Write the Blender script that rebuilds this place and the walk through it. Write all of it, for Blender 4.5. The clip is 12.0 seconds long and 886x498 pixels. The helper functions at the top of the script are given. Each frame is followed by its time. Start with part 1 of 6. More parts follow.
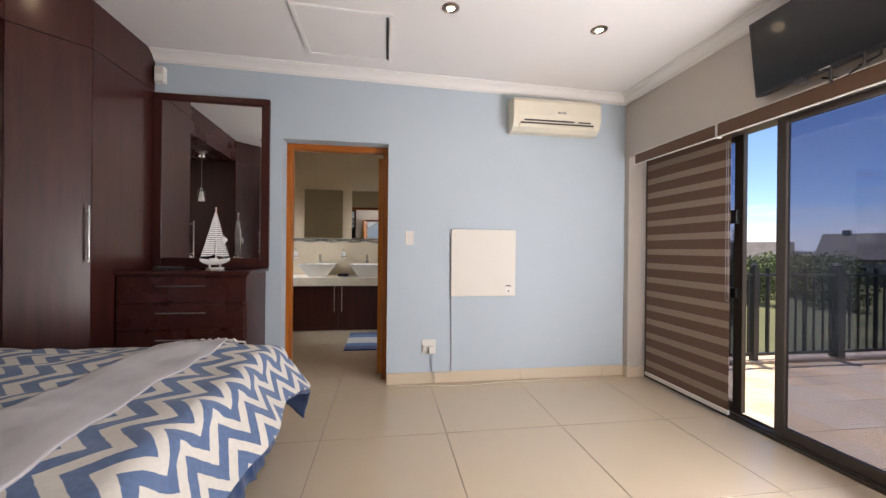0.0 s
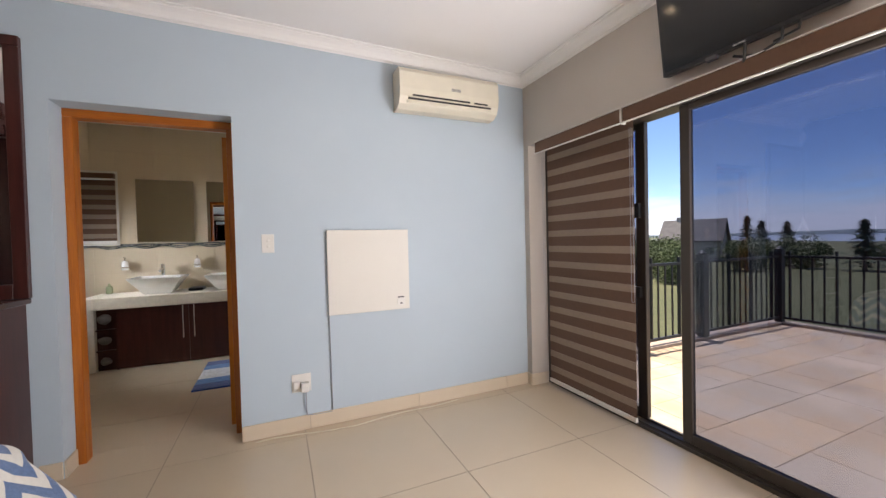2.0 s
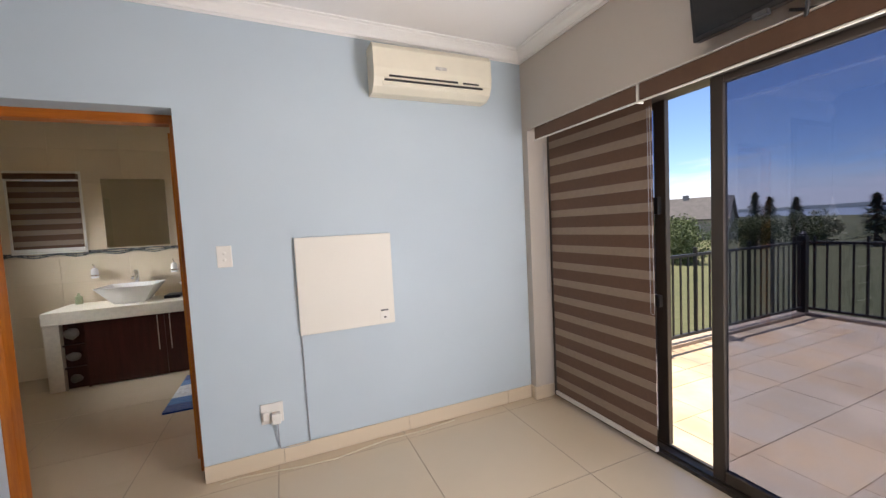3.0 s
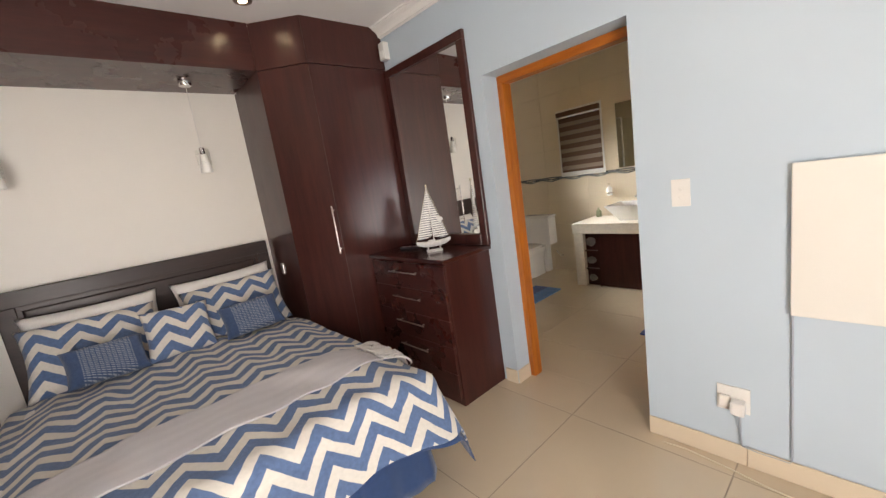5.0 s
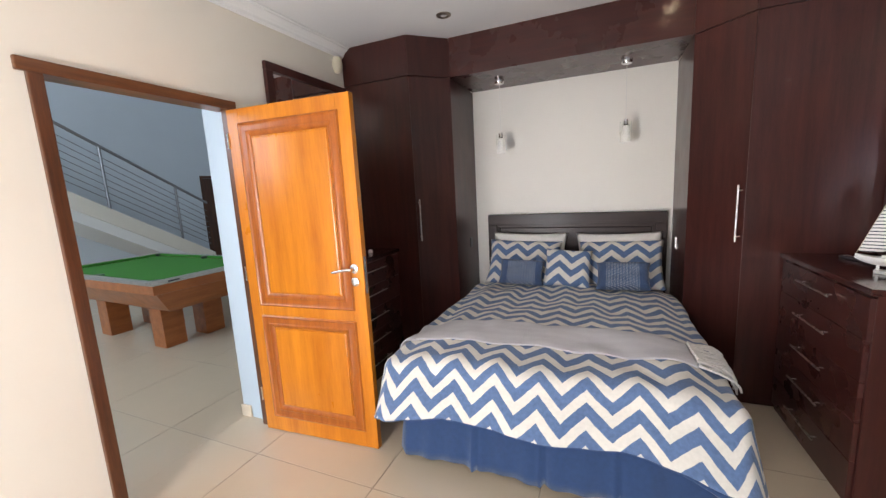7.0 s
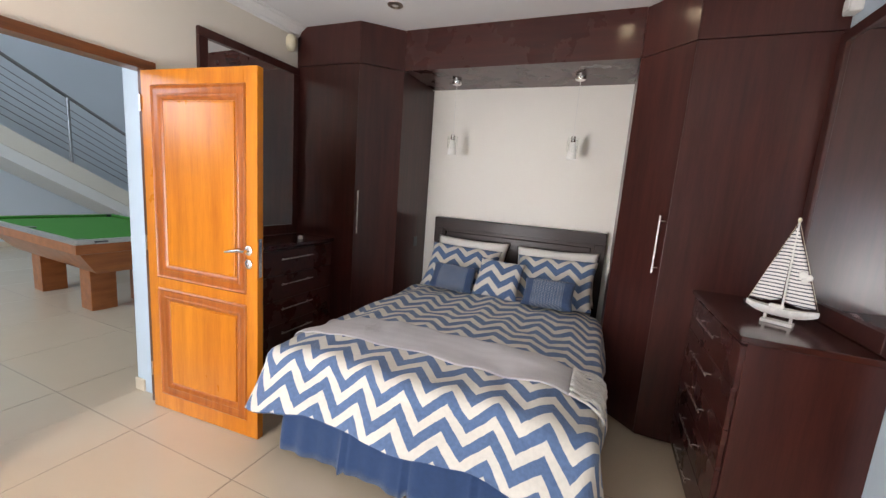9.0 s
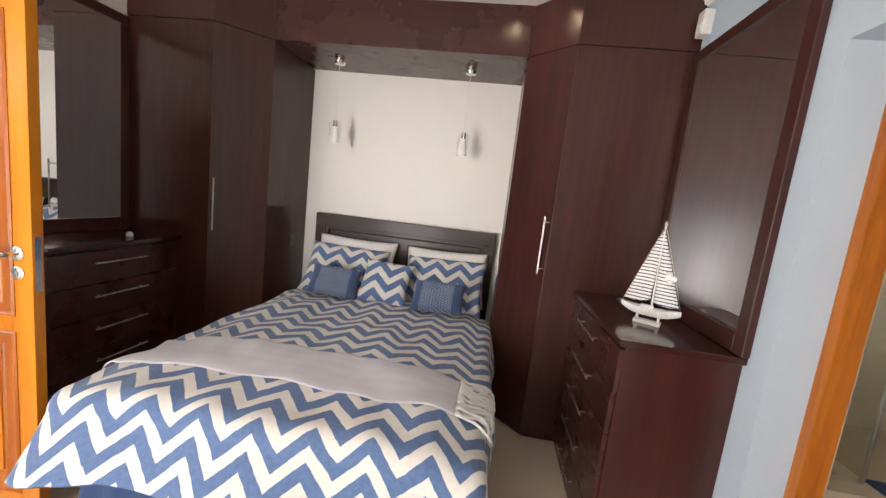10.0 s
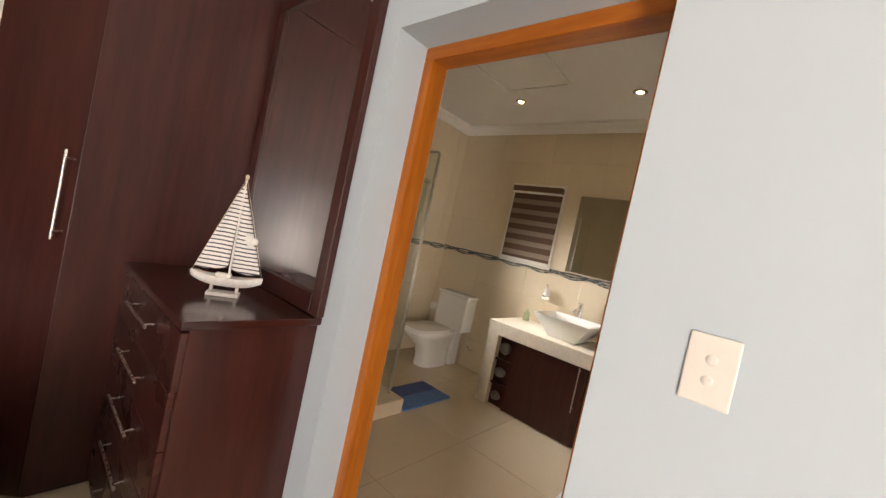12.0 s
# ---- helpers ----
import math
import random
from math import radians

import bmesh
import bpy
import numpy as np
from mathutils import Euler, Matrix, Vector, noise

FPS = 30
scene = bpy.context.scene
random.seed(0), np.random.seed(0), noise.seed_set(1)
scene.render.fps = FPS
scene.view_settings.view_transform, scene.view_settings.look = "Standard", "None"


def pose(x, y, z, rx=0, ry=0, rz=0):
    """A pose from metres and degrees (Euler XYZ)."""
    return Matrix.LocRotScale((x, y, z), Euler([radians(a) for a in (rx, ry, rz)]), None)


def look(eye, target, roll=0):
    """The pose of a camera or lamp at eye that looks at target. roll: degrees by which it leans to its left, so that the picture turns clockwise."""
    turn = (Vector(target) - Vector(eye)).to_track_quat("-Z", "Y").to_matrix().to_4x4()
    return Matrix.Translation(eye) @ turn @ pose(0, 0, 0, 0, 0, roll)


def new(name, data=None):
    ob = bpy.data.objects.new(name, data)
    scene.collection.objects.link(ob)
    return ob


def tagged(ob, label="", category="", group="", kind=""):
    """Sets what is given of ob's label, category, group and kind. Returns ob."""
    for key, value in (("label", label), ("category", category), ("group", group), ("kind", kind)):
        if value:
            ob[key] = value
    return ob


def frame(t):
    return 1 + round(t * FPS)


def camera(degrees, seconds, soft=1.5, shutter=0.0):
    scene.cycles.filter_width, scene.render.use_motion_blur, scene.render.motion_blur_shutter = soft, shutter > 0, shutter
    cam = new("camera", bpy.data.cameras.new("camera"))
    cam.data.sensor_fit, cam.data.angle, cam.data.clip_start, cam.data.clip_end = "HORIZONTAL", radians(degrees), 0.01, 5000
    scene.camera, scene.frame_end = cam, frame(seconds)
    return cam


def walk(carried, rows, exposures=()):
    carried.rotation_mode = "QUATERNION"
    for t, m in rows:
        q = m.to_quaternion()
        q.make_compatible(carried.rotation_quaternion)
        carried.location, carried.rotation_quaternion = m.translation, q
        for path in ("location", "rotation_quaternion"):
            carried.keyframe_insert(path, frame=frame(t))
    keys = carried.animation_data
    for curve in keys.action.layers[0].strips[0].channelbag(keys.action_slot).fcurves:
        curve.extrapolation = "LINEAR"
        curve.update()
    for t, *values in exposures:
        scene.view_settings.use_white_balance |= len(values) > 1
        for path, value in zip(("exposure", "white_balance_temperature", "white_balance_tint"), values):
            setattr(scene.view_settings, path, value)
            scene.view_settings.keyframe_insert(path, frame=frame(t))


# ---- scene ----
cam = camera(98.9, 12.0, 1.4)
PATH = [
    (0, (0.425, 0.704, 1.195), (0.723, 2.681, 1.193), 0.6),
    (0.5, (0.482, 0.863, 1.23), (0.903, 2.818, 1.189), 0.9),
    (1, (0.532, 0.994, 1.216), (1.089, 2.914, 1.163), -0.0),
    (1.5, (0.589, 1.156, 1.229), (1.286, 3.03, 1.191), -1.0),
    (2, (0.687, 1.28, 1.274), (1.487, 3.113, 1.233), -1.4),
    (2.5, (0.828, 1.433, 1.327), (1.73, 3.216, 1.254), -1.5),
    (2.7, (0.882, 1.491, 1.364), (1.759, 3.286, 1.277), -1.8),
    (4.3, (1.072, 1.973, 1.458), (0.598, 3.897, 1.187), -9.0),
    (4.5, (1.117, 2.033, 1.486), (0.338, 3.851, 1.185), -9.1),
    (5, (1.193, 2.102, 1.492), (-0.294, 3.394, 1.148), -8.6),
    (5.5, (1.274, 2.125, 1.479), (-0.543, 2.897, 1.16), -7.2),
    (6, (1.364, 2.239, 1.495), (-0.59, 2.468, 1.138), -5.8),
    (6.5, (1.447, 2.41, 1.508), (-0.485, 1.999, 1.191), -5.2),
    (6.7, (1.48, 2.482, 1.504), (-0.377, 1.803, 1.203), -5.9),
    (8.3, (1.362, 2.958, 1.504), (-0.401, 2.071, 1.176), 0.5),
    (8.5, (1.331, 2.968, 1.503), (-0.447, 2.114, 1.176), 1.8),
    (9, (1.22, 3.031, 1.494), (-0.61, 2.283, 1.188), 4.3),
    (9.5, (1.062, 3.04, 1.481), (-0.841, 2.495, 1.195), 4.8),
    (10, (0.947, 3.04, 1.482), (-1.021, 2.807, 1.216), 6.6),
    (10.5, (0.863, 3.074, 1.479), (-1.119, 3.235, 1.259), 8.6),
    (11, (0.814, 3.113, 1.475), (-1.052, 3.809, 1.3), 9.2),
    (11.5, (0.756, 3.153, 1.458), (-0.887, 4.286, 1.333), 10.4),
    (12, (0.68, 3.224, 1.415), (-0.623, 4.74, 1.355), 12.2),
]
EXPOSURES = [(0.0, 1.21, 6800, 16), (2.7, 1.14, 6700, 15), (4.5, 1.32, 7300, 14), (5.5, 1.76, 7100, 14), (6.0, 1.68, 6900, 13), (6.5, 1.6, 6600, 12), (8.5, 1.6, 6600, 12), (10.0, 1.85, 6900, 13), (10.5, 2.07, 7000, 13), (11.0, 2.04, 7100, 13), (11.5, 1.92, 7450, 14), (12.0, 1.68, 7850, 16)]
walk(cam, [(t, look(eye, target, roll)) for t, eye, target, roll in PATH], EXPOSURES)

# ---------------------------------------------------------------- light
SUN_EL, SUN_AZ = radians(79), radians(80)          # azimuth counted from +x towards +y
world = bpy.data.worlds.new("sky")
scene.world = world
world.use_nodes = True
wn = world.node_tree
sky = wn.nodes.new("ShaderNodeTexSky")
sky.sky_type = "NISHITA"
sky.sun_disc = False
sky.sun_elevation = SUN_EL
sky.sun_rotation = math.pi / 2 - SUN_AZ
sky.dust_density = 0.05
sky.air_density = 0.75
sky.ozone_density = 6.0
wn.links.new(sky.outputs[0], wn.nodes["Background"].inputs[0])
wn.nodes["Background"].inputs[1].default_value = 0.098
sun_data = bpy.data.lights.new("sun", "SUN")
sun_data.energy, sun_data.angle, sun_data.color = 4.2, radians(0.53), (1.0, 0.95, 0.87)
sun_ob = new("sun", sun_data)
sun_dir = Vector((math.cos(SUN_EL) * math.cos(SUN_AZ), math.cos(SUN_EL) * math.sin(SUN_AZ), math.sin(SUN_EL)))
sun_ob.matrix_world = look(sun_dir * 50, (0, 0, 0))


def area_lamp(name, m, sx, sy, watts, color=(0.86, 0.93, 1.0)):
    """An area lamp: stands in for the sky's light in a window's opening, or adds fill."""
    d = bpy.data.lights.new(name, "AREA")
    d.shape, d.size, d.size_y, d.energy, d.color = "RECTANGLE", sx, sy, watts, color
    ob = new(name, d)
    ob.matrix_world = m
    return ob


# sky's light in the glazed doors and shower window; hall fill out of the camera's sight
area_lamp("bedroom_window_light", look((2.84, 1.40, 1.02), (-2.0, 3.0, 2.8)), 0.85, 1.85, 45, (0.97, 0.97, 1.0))
# added fill before the plain east hall wall, which has no window
area_lamp("hall_window_light", look((2.9, -3.0, 2.6), (-4, -3.4, 1.2)), 4.0, 3.6, 96, (0.72, 0.85, 1.0))
area_lamp("shower_window_light", look((-2.42, 6.03, 1.50), (-0.42, 6.19, 1.05)), 0.5, 0.27, 7.0).data.spread = radians(66)


# ---------------------------------------------------------------- materials


class Net:
    """A short hand for node trees."""

    def __init__(self, name):
        self.m = bpy.data.materials.new(name)
        self.m.use_nodes = True
        self.t = self.m.node_tree
        self.b = self.t.nodes["Principled BSDF"]
        self.out = self.t.nodes["Material Output"]

    def n(self, kind, ins=(), **props):
        node = self.t.nodes.new("ShaderNode" + kind)
        for k, v in props.items():
            if k == "operation":
                node.operation = v
            elif k == "data_type":
                node.data_type = v
            elif k == "blend_type":
                node.blend_type = v
            elif k == "feature":
                node.feature = v
        for k, v in dict(ins).items():
            self.put(node.inputs[k], v)
        return node

    def put(self, socket, v):
        if isinstance(v, bpy.types.NodeSocket):
            self.t.links.new(v, socket)
        elif isinstance(v, tuple) and len(v) == 3 and socket.type == "RGBA":
            socket.default_value = (*v, 1.0)
        else:
            socket.default_value = v

    def math(self, op, a, b=0.0, c=0.0):
        return self.n("Math", {0: a, 1: b, 2: c}, operation=op).outputs[0]

    def coord(self, which="Object", scale=(1, 1, 1)):
        tc = self.n("TexCoord").outputs[which]
        return self.n("Mapping", {"Vector": tc, "Scale": scale}).outputs[0]

    def noise(self, vec, scale, detail=3.0, rough=0.55):
        return self.n("TexNoise", {"Vector": vec, "Scale": scale, "Detail": detail, "Roughness": rough}).outputs["Fac"]

    def ramp(self, fac, *stops):
        node = self.n("ValToRGB", {"Fac": fac})
        e = node.color_ramp.elements
        while len(e) < len(stops):
            e.new(0.5)
        for el, (p, c) in zip(e, stops):
            el.position, el.color = p, (*c, 1.0)
        return node.outputs[0]

    def mix(self, fac, a, b, blend="MIX"):
        node = self.n("Mix", data_type="RGBA", blend_type=blend)
        self.put(node.inputs[0], fac)
        self.put(node.inputs[6], a)
        self.put(node.inputs[7], b)
        return node.outputs[2]

    def bump(self, height, strength, distance=0.01):
        self.put(self.b.inputs["Normal"], self.n("Bump", {"Height": height, "Strength": strength, "Distance": distance}).outputs[0])

    def set(self, **k):
        for key, v in k.items():
            self.put(self.b.inputs[key.replace("_", " ")], v)
        return self.m


def tone(c, f):
    return tuple(min(1.0, x * f) for x in c)


def paint(name, c, rough=0.6, var=0.05, bump=0.08, grain=260, big=1.4):
    n = Net(name)
    v = n.coord()
    col = n.ramp(n.noise(v, big, 4), (0.3, tone(c, 1 - var)), (0.7, tone(c, 1 + var)))
    n.bump(n.math("ADD", n.noise(v, grain, 2), n.math("MULTIPLY", n.noise(v, grain / 9, 2), 1.5)), bump, 0.002)
    return n.set(Base_Color=col, Roughness=n.math("MULTIPLY_ADD", n.noise(v, 7, 3), 0.12, rough - 0.06))


def plastic(name, c, rough=0.35, var=0.03):
    n = Net(name)
    v = n.coord()
    col = n.ramp(n.noise(v, 9, 3), (0.3, tone(c, 1 - var)), (0.7, tone(c, 1 + var)))
    n.bump(n.noise(v, 600, 1), 0.03, 0.001)
    return n.set(Base_Color=col, Roughness=n.math("MULTIPLY_ADD", n.noise(v, 25, 3), 0.12, rough - 0.06))


def metal(name, c, rough=0.25, stretch=(1, 1, 1)):
    n = Net(name)
    v = n.coord("Object", stretch)
    return n.set(Base_Color=c, Metallic=1.0, Roughness=n.math("MULTIPLY_ADD", n.noise(v, 60, 4), 0.2, rough - 0.1))


def wood(name, dark, light, stretch=(9, 9, 0.8), rough=0.25, coat=0.4, bump=0.05, rnd=0.0):
    n = Net(name)
    v = n.coord("Object", stretch)
    wave = n.noise(v, 3.0, 6, 0.62)
    pore = n.noise(n.coord("Object", tuple(s * 7 for s in stretch)), 4.0, 3, 0.7)
    fac = n.math("ADD", n.math("MULTIPLY", wave, 0.75), n.math("MULTIPLY", pore, 0.25))
    col = n.ramp(fac, (0.33, dark), (0.68, light))
    n.bump(pore, bump, 0.002)
    return n.set(Base_Color=col, Roughness=n.math("MULTIPLY_ADD", n.noise(n.coord(), 5, 4), 0.14, rough - 0.07), Coat_Weight=coat, Coat_Roughness=0.2, Specular_IOR_Level=0.36)


def cloth(name, c, weave=900, bump=0.25, var=0.08, rough=0.9):
    n = Net(name)
    v = n.coord()
    col = n.ramp(n.noise(v, 40, 4), (0.3, tone(c, 1 - var)), (0.7, tone(c, 1 + var)))
    n.bump(n.math("ADD", n.noise(v, weave, 2), n.math("MULTIPLY", n.noise(v, 30, 3), 2.0)), bump, 0.003)
    return n.set(Base_Color=col, Roughness=rough, Sheen_Weight=0.25)


def stripes(name, pitch, period, amp, blue, white):
    """Printed zigzag stripes, in the cloth's own metres."""
    n = Net(name)
    uv = n.n("TexCoord").outputs["UV"]
    s = n.n("SeparateXYZ", {0: uv})
    u, v = s.outputs[0], s.outputs[1]
    wob = n.math("MULTIPLY", n.math("SUBTRACT", n.noise(n.n("Mapping", {"Vector": uv}).outputs[0], 26, 2), 0.5), 0.012)
    tri = n.math("PINGPONG", u, period / 2)
    w = n.math("ADD", n.math("ADD", v, n.math("MULTIPLY", tri, 2 * amp / period)), wob)
    f = n.math("FRACT", n.math("DIVIDE", w, pitch))
    edge = n.math("MULTIPLY", n.math("SUBTRACT", n.math("ABSOLUTE", n.math("SUBTRACT", f, 0.5)), 0.25), 40)
    edge = n.n("Clamp", {0: edge}).outputs[0]
    fine = n.noise(n.n("Mapping", {"Vector": uv}).outputs[0], 55, 4)
    b = n.ramp(fine, (0.3, tone(blue, 0.85)), (0.7, tone(blue, 1.15)))
    wt = n.ramp(fine, (0.3, tone(white, 0.93)), (0.7, tone(white, 1.03)))
    ob = n.coord()
    n.bump(n.math("ADD", n.noise(ob, 800, 2), n.math("MULTIPLY", n.noise(ob, 22, 3), 3.0)), 0.25, 0.004)
    return n.set(Base_Color=n.mix(edge, b, wt), Roughness=0.85, Sheen_Weight=0.2)


def pane(name, tint, ior=1.5, gloss=1.0):
    n = Net(name)
    edge = n.math("POWER", n.n("LayerWeight", {"Blend": 0.5}).outputs["Facing"], 4.5)
    fr = n.math("MULTIPLY_ADD", edge, 0.9, ((ior - 1) / (ior + 1)) ** 2)
    tr = n.n("BsdfTransparent", {"Color": tint})
    gl = n.n("BsdfGlossy", {"Color": (gloss, gloss, gloss), "Roughness": 0.0})
    mx = n.n("MixShader", {0: fr, 1: tr.outputs[0], 2: gl.outputs[0]})
    n.t.links.new(mx.outputs[0], n.out.inputs[0])
    return n.m


def glow(name, c, strength):
    n = Net(name)
    return n.set(Base_Color=c, Emission_Color=c, Emission_Strength=strength)


M_BLUE = paint("blue_wall_paint", (0.46, 0.545, 0.61), 0.78, 0.025)
M_GREY = paint("warm_grey_wall_paint", (0.50, 0.46, 0.41), 0.55, 0.03)
M_CREAM = paint("cream_wall_paint", (0.74, 0.69, 0.60), 0.55, 0.03)
M_WHITE = paint("white_wall_paint", (0.78, 0.77, 0.74), 0.5, 0.02)
M_HALL = paint("hall_pale_blue_paint", (0.62, 0.67, 0.72), 0.55, 0.02)
M_CEIL = paint("ceiling_white", (0.80, 0.79, 0.78), 0.7, 0.015)
M_CORN = paint("cornice_white", (0.82, 0.81, 0.79), 0.5, 0.015, 0.03)
M_SAND = paint("sand_joint", (0.44, 0.34, 0.25), 0.9, 0.15)
M_CABLE = plastic("pale_grey_cable", (0.33, 0.36, 0.40))
M_BGROUT = paint("pale_tile_grout", (0.57, 0.485, 0.355), 0.9, 0.08)
M_BATHW = paint("beige_bathroom_paint", (0.56, 0.485, 0.345), 0.6, 0.04)
M_CREAMW = paint("bed_wall_paint", (0.80, 0.77, 0.705), 0.5, 0.02)
M_GROUT = paint("grout", (0.36, 0.30, 0.23), 0.9, 0.1)
M_DARK = wood("dark_mahogany", (0.031, 0.0084, 0.0068), (0.066, 0.0180, 0.0144), (7, 7, 0.6), 0.32, 0.18)
M_DARKX = wood("dark_mahogany_flat", (0.031, 0.0084, 0.0068), (0.066, 0.0180, 0.0144), (7, 0.6, 7), 0.28, 0.22)
M_TOP = wood("polished_mahogany_top", (0.031, 0.0084, 0.0068), (0.060, 0.0163, 0.0130), (7, 0.6, 7), 0.15, 0.5)
M_HEAD = wood("headboard_espresso", (0.018, 0.009, 0.007), (0.040, 0.020, 0.016), (7, 0.6, 7), 0.46, 0.1)
M_ORANGE = wood("oiled_meranti_door", (0.40, 0.112, 0.004), (0.64, 0.225, 0.012), (3.4, 3.4, 0.30), 0.30, 0.3)
M_FRAME = wood("meranti_frame", (0.30, 0.075, 0.007), (0.52, 0.165, 0.019), (9, 9, 0.7), 0.38, 0.2)
# moulding in a darker tone than the door leaf, for its groove lines
M_MOULD = wood("darker_moulding", (0.24, 0.056, 0.005), (0.43, 0.120, 0.011), (9, 9, 0.7), 0.34, 0.3)
M_FRAMEX = wood("meranti_frame_head", (0.30, 0.075, 0.007), (0.50, 0.155, 0.018), (0.7, 9, 9), 0.38, 0.2)
M_FRAMEDX = wood("dark_door_frame_head", (0.085, 0.029, 0.010), (0.20, 0.070, 0.022), (0.7, 9, 9), 0.35, 0.3)
M_FRAMED = wood("dark_door_frame", (0.050, 0.018, 0.008), (0.14, 0.048, 0.018), (9, 9, 0.7), 0.35, 0.3)
M_POOL = wood("pool_table_veneer", (0.28, 0.080, 0.018), (0.47, 0.155, 0.042), (0.8, 5, 5), 0.35, 0.3)
M_ALU = metal("bronze_aluminium", (0.060, 0.050, 0.042), 0.45)
M_ALU.node_tree.nodes["Principled BSDF"].inputs["Metallic"].default_value = 0.4
M_STEEL = metal("brushed_steel", (0.62, 0.60, 0.57), 0.28, (1, 1, 12))
M_RIM = metal("bronzed_lamp_rim", (0.36, 0.30, 0.25), 0.3)
M_RAIL = metal("stair_steel", (0.30, 0.30, 0.31), 0.4)
M_CHROME = metal("chrome", (0.75, 0.75, 0.75), 0.14)
M_IRON = paint("black_painted_steel", (0.012, 0.012, 0.013), 0.45, 0.2, 0.05)
M_MIRROR = metal("mirror_silver", (0.88, 0.89, 0.88), 0.1)
M_MIRROR.node_tree.nodes["Principled BSDF"].inputs["Roughness"].default_value = 0.0
for _l in list(M_MIRROR.node_tree.links):
    if _l.to_socket.name == "Roughness":
        M_MIRROR.node_tree.links.remove(_l)
M_TINT = pane("tinted_glass", (0.475, 0.495, 0.58), 1.55)
M_CLEAR = pane("clear_glass", (0.96, 0.98, 0.975), 1.5)
M_SLEEVE = pane("thin_clear_glass", (0.985, 0.99, 0.985), 1.2)
M_PLAST = plastic("white_plastic", (0.70, 0.685, 0.645))
M_ACP = plastic("aged_white_plastic", (0.72, 0.675, 0.55), 0.4)
M_HEATER = paint("heater_panel_white", (0.68, 0.66, 0.60), 0.5, 0.015, 0.1, 180)
M_BEIGEP = plastic("ivory_plastic", (0.66, 0.60, 0.44))
M_BLACKP = plastic("black_plastic", (0.012, 0.012, 0.013), 0.3)
M_SCREEN = plastic("screen_black", (0.008, 0.008, 0.009), 0.12)
M_DGREY = plastic("dark_grey_plastic", (0.05, 0.05, 0.055), 0.4)
M_CERAM = plastic("white_ceramic", (0.82, 0.82, 0.80), 0.12, 0.01)
M_LAMPG = plastic("frosted_lamp_glass", (0.85, 0.84, 0.80), 0.3)
M_DUVET = stripes("zigzag_duvet_cloth", 0.118, 0.205, 0.105, (0.082, 0.142, 0.272), (0.645, 0.615, 0.55))
M_ZIG = stripes("zigzag_pillow_cloth", 0.118, 0.19, 0.085, (0.082, 0.142, 0.272), (0.645, 0.615, 0.55))
M_WHITEC = cloth("white_cotton", (0.78, 0.76, 0.72), 420, 0.08, 0.03)
M_SKIRT = cloth("blue_cotton", (0.018, 0.050, 0.135))
M_NAVYB = cloth("slate_blue_canvas", (0.07, 0.125, 0.25))
M_TASSEL = cloth("cream_wool", (0.66, 0.64, 0.60), 500)
M_OLIVE = cloth("olive_blind_cloth", (0.36, 0.34, 0.22), 500, 0.15, 0.05)
M_TOWEL = cloth("dark_towel", (0.01, 0.011, 0.02), 300, 0.5)
M_BAIZE = cloth("green_baize", (0.035, 0.20, 0.018), 1200, 0.1)
M_BAIZE.node_tree.nodes["Principled BSDF"].inputs["Sheen Weight"].default_value = 0.0
M_LIGHT = glow("lamp_glow", (1.0, 0.80, 0.52), 45.0)


def throw_material():
    n = Net("grey_woven_throw")
    uv = n.n("TexCoord").outputs["UV"]
    s = n.n("SeparateXYZ", {0: uv})
    band = n.math("SINE", n.math("MULTIPLY", s.outputs[1], 2 * math.pi / 0.075))
    fine = n.math("SINE", n.math("MULTIPLY", s.outputs[1], 2 * math.pi / 0.006))
    fac = n.math("ADD", n.math("MULTIPLY", band, 0.10), n.math("MULTIPLY", fine, 0.25))
    col = n.ramp(n.math("ADD", fac, 0.5), (0.15, (0.46, 0.445, 0.465)), (0.85, (0.55, 0.535, 0.55)))
    n.bump(n.math("ADD", fine, n.math("MULTIPLY", n.noise(n.coord(), 700, 2), 2.0)), 0.3, 0.003)
    return n.set(Base_Color=col, Roughness=0.95, Sheen_Weight=0.3)


def knit_material():
    """Slate-blue canvas with a woven lighter panel in the middle."""
    n = Net("woven_panel_canvas")
    uv = n.n("TexCoord").outputs["UV"]
    s = n.n("SeparateXYZ", {0: uv})
    u, v = s.outputs[0], s.outputs[1]
    inside = n.math("LESS_THAN", n.math("ABSOLUTE", u), 0.115)
    col = n.math("FLOOR", n.math("DIVIDE", u, 0.021))
    across = n.math("FRACT", n.math("DIVIDE", u, 0.021))
    row = n.math("FRACT", n.math("ADD", n.math("DIVIDE", v, 0.0125), n.math("ADD", n.math("MULTIPLY", across, 0.55), n.math("MULTIPLY", col, 0.5))))
    dash = n.math("MULTIPLY", n.math("LESS_THAN", row, 0.42), n.math("LESS_THAN", n.math("ABSOLUTE", n.math("SUBTRACT", across, 0.5)), 0.40))
    spot = n.math("MULTIPLY", dash, inside)
    blue = n.ramp(n.noise(n.coord(), 60, 4), (0.3, (0.032, 0.062, 0.135)), (0.7, (0.046, 0.084, 0.168)))
    n.bump(n.math("ADD", n.math("MULTIPLY", spot, 1.2), n.noise(n.coord(), 900, 2)), 0.3, 0.003)
    return n.set(Base_Color=n.mix(n.math("MULTIPLY", spot, 0.62), blue, (0.42, 0.45, 0.48)), Roughness=0.92, Sheen_Weight=0.2)


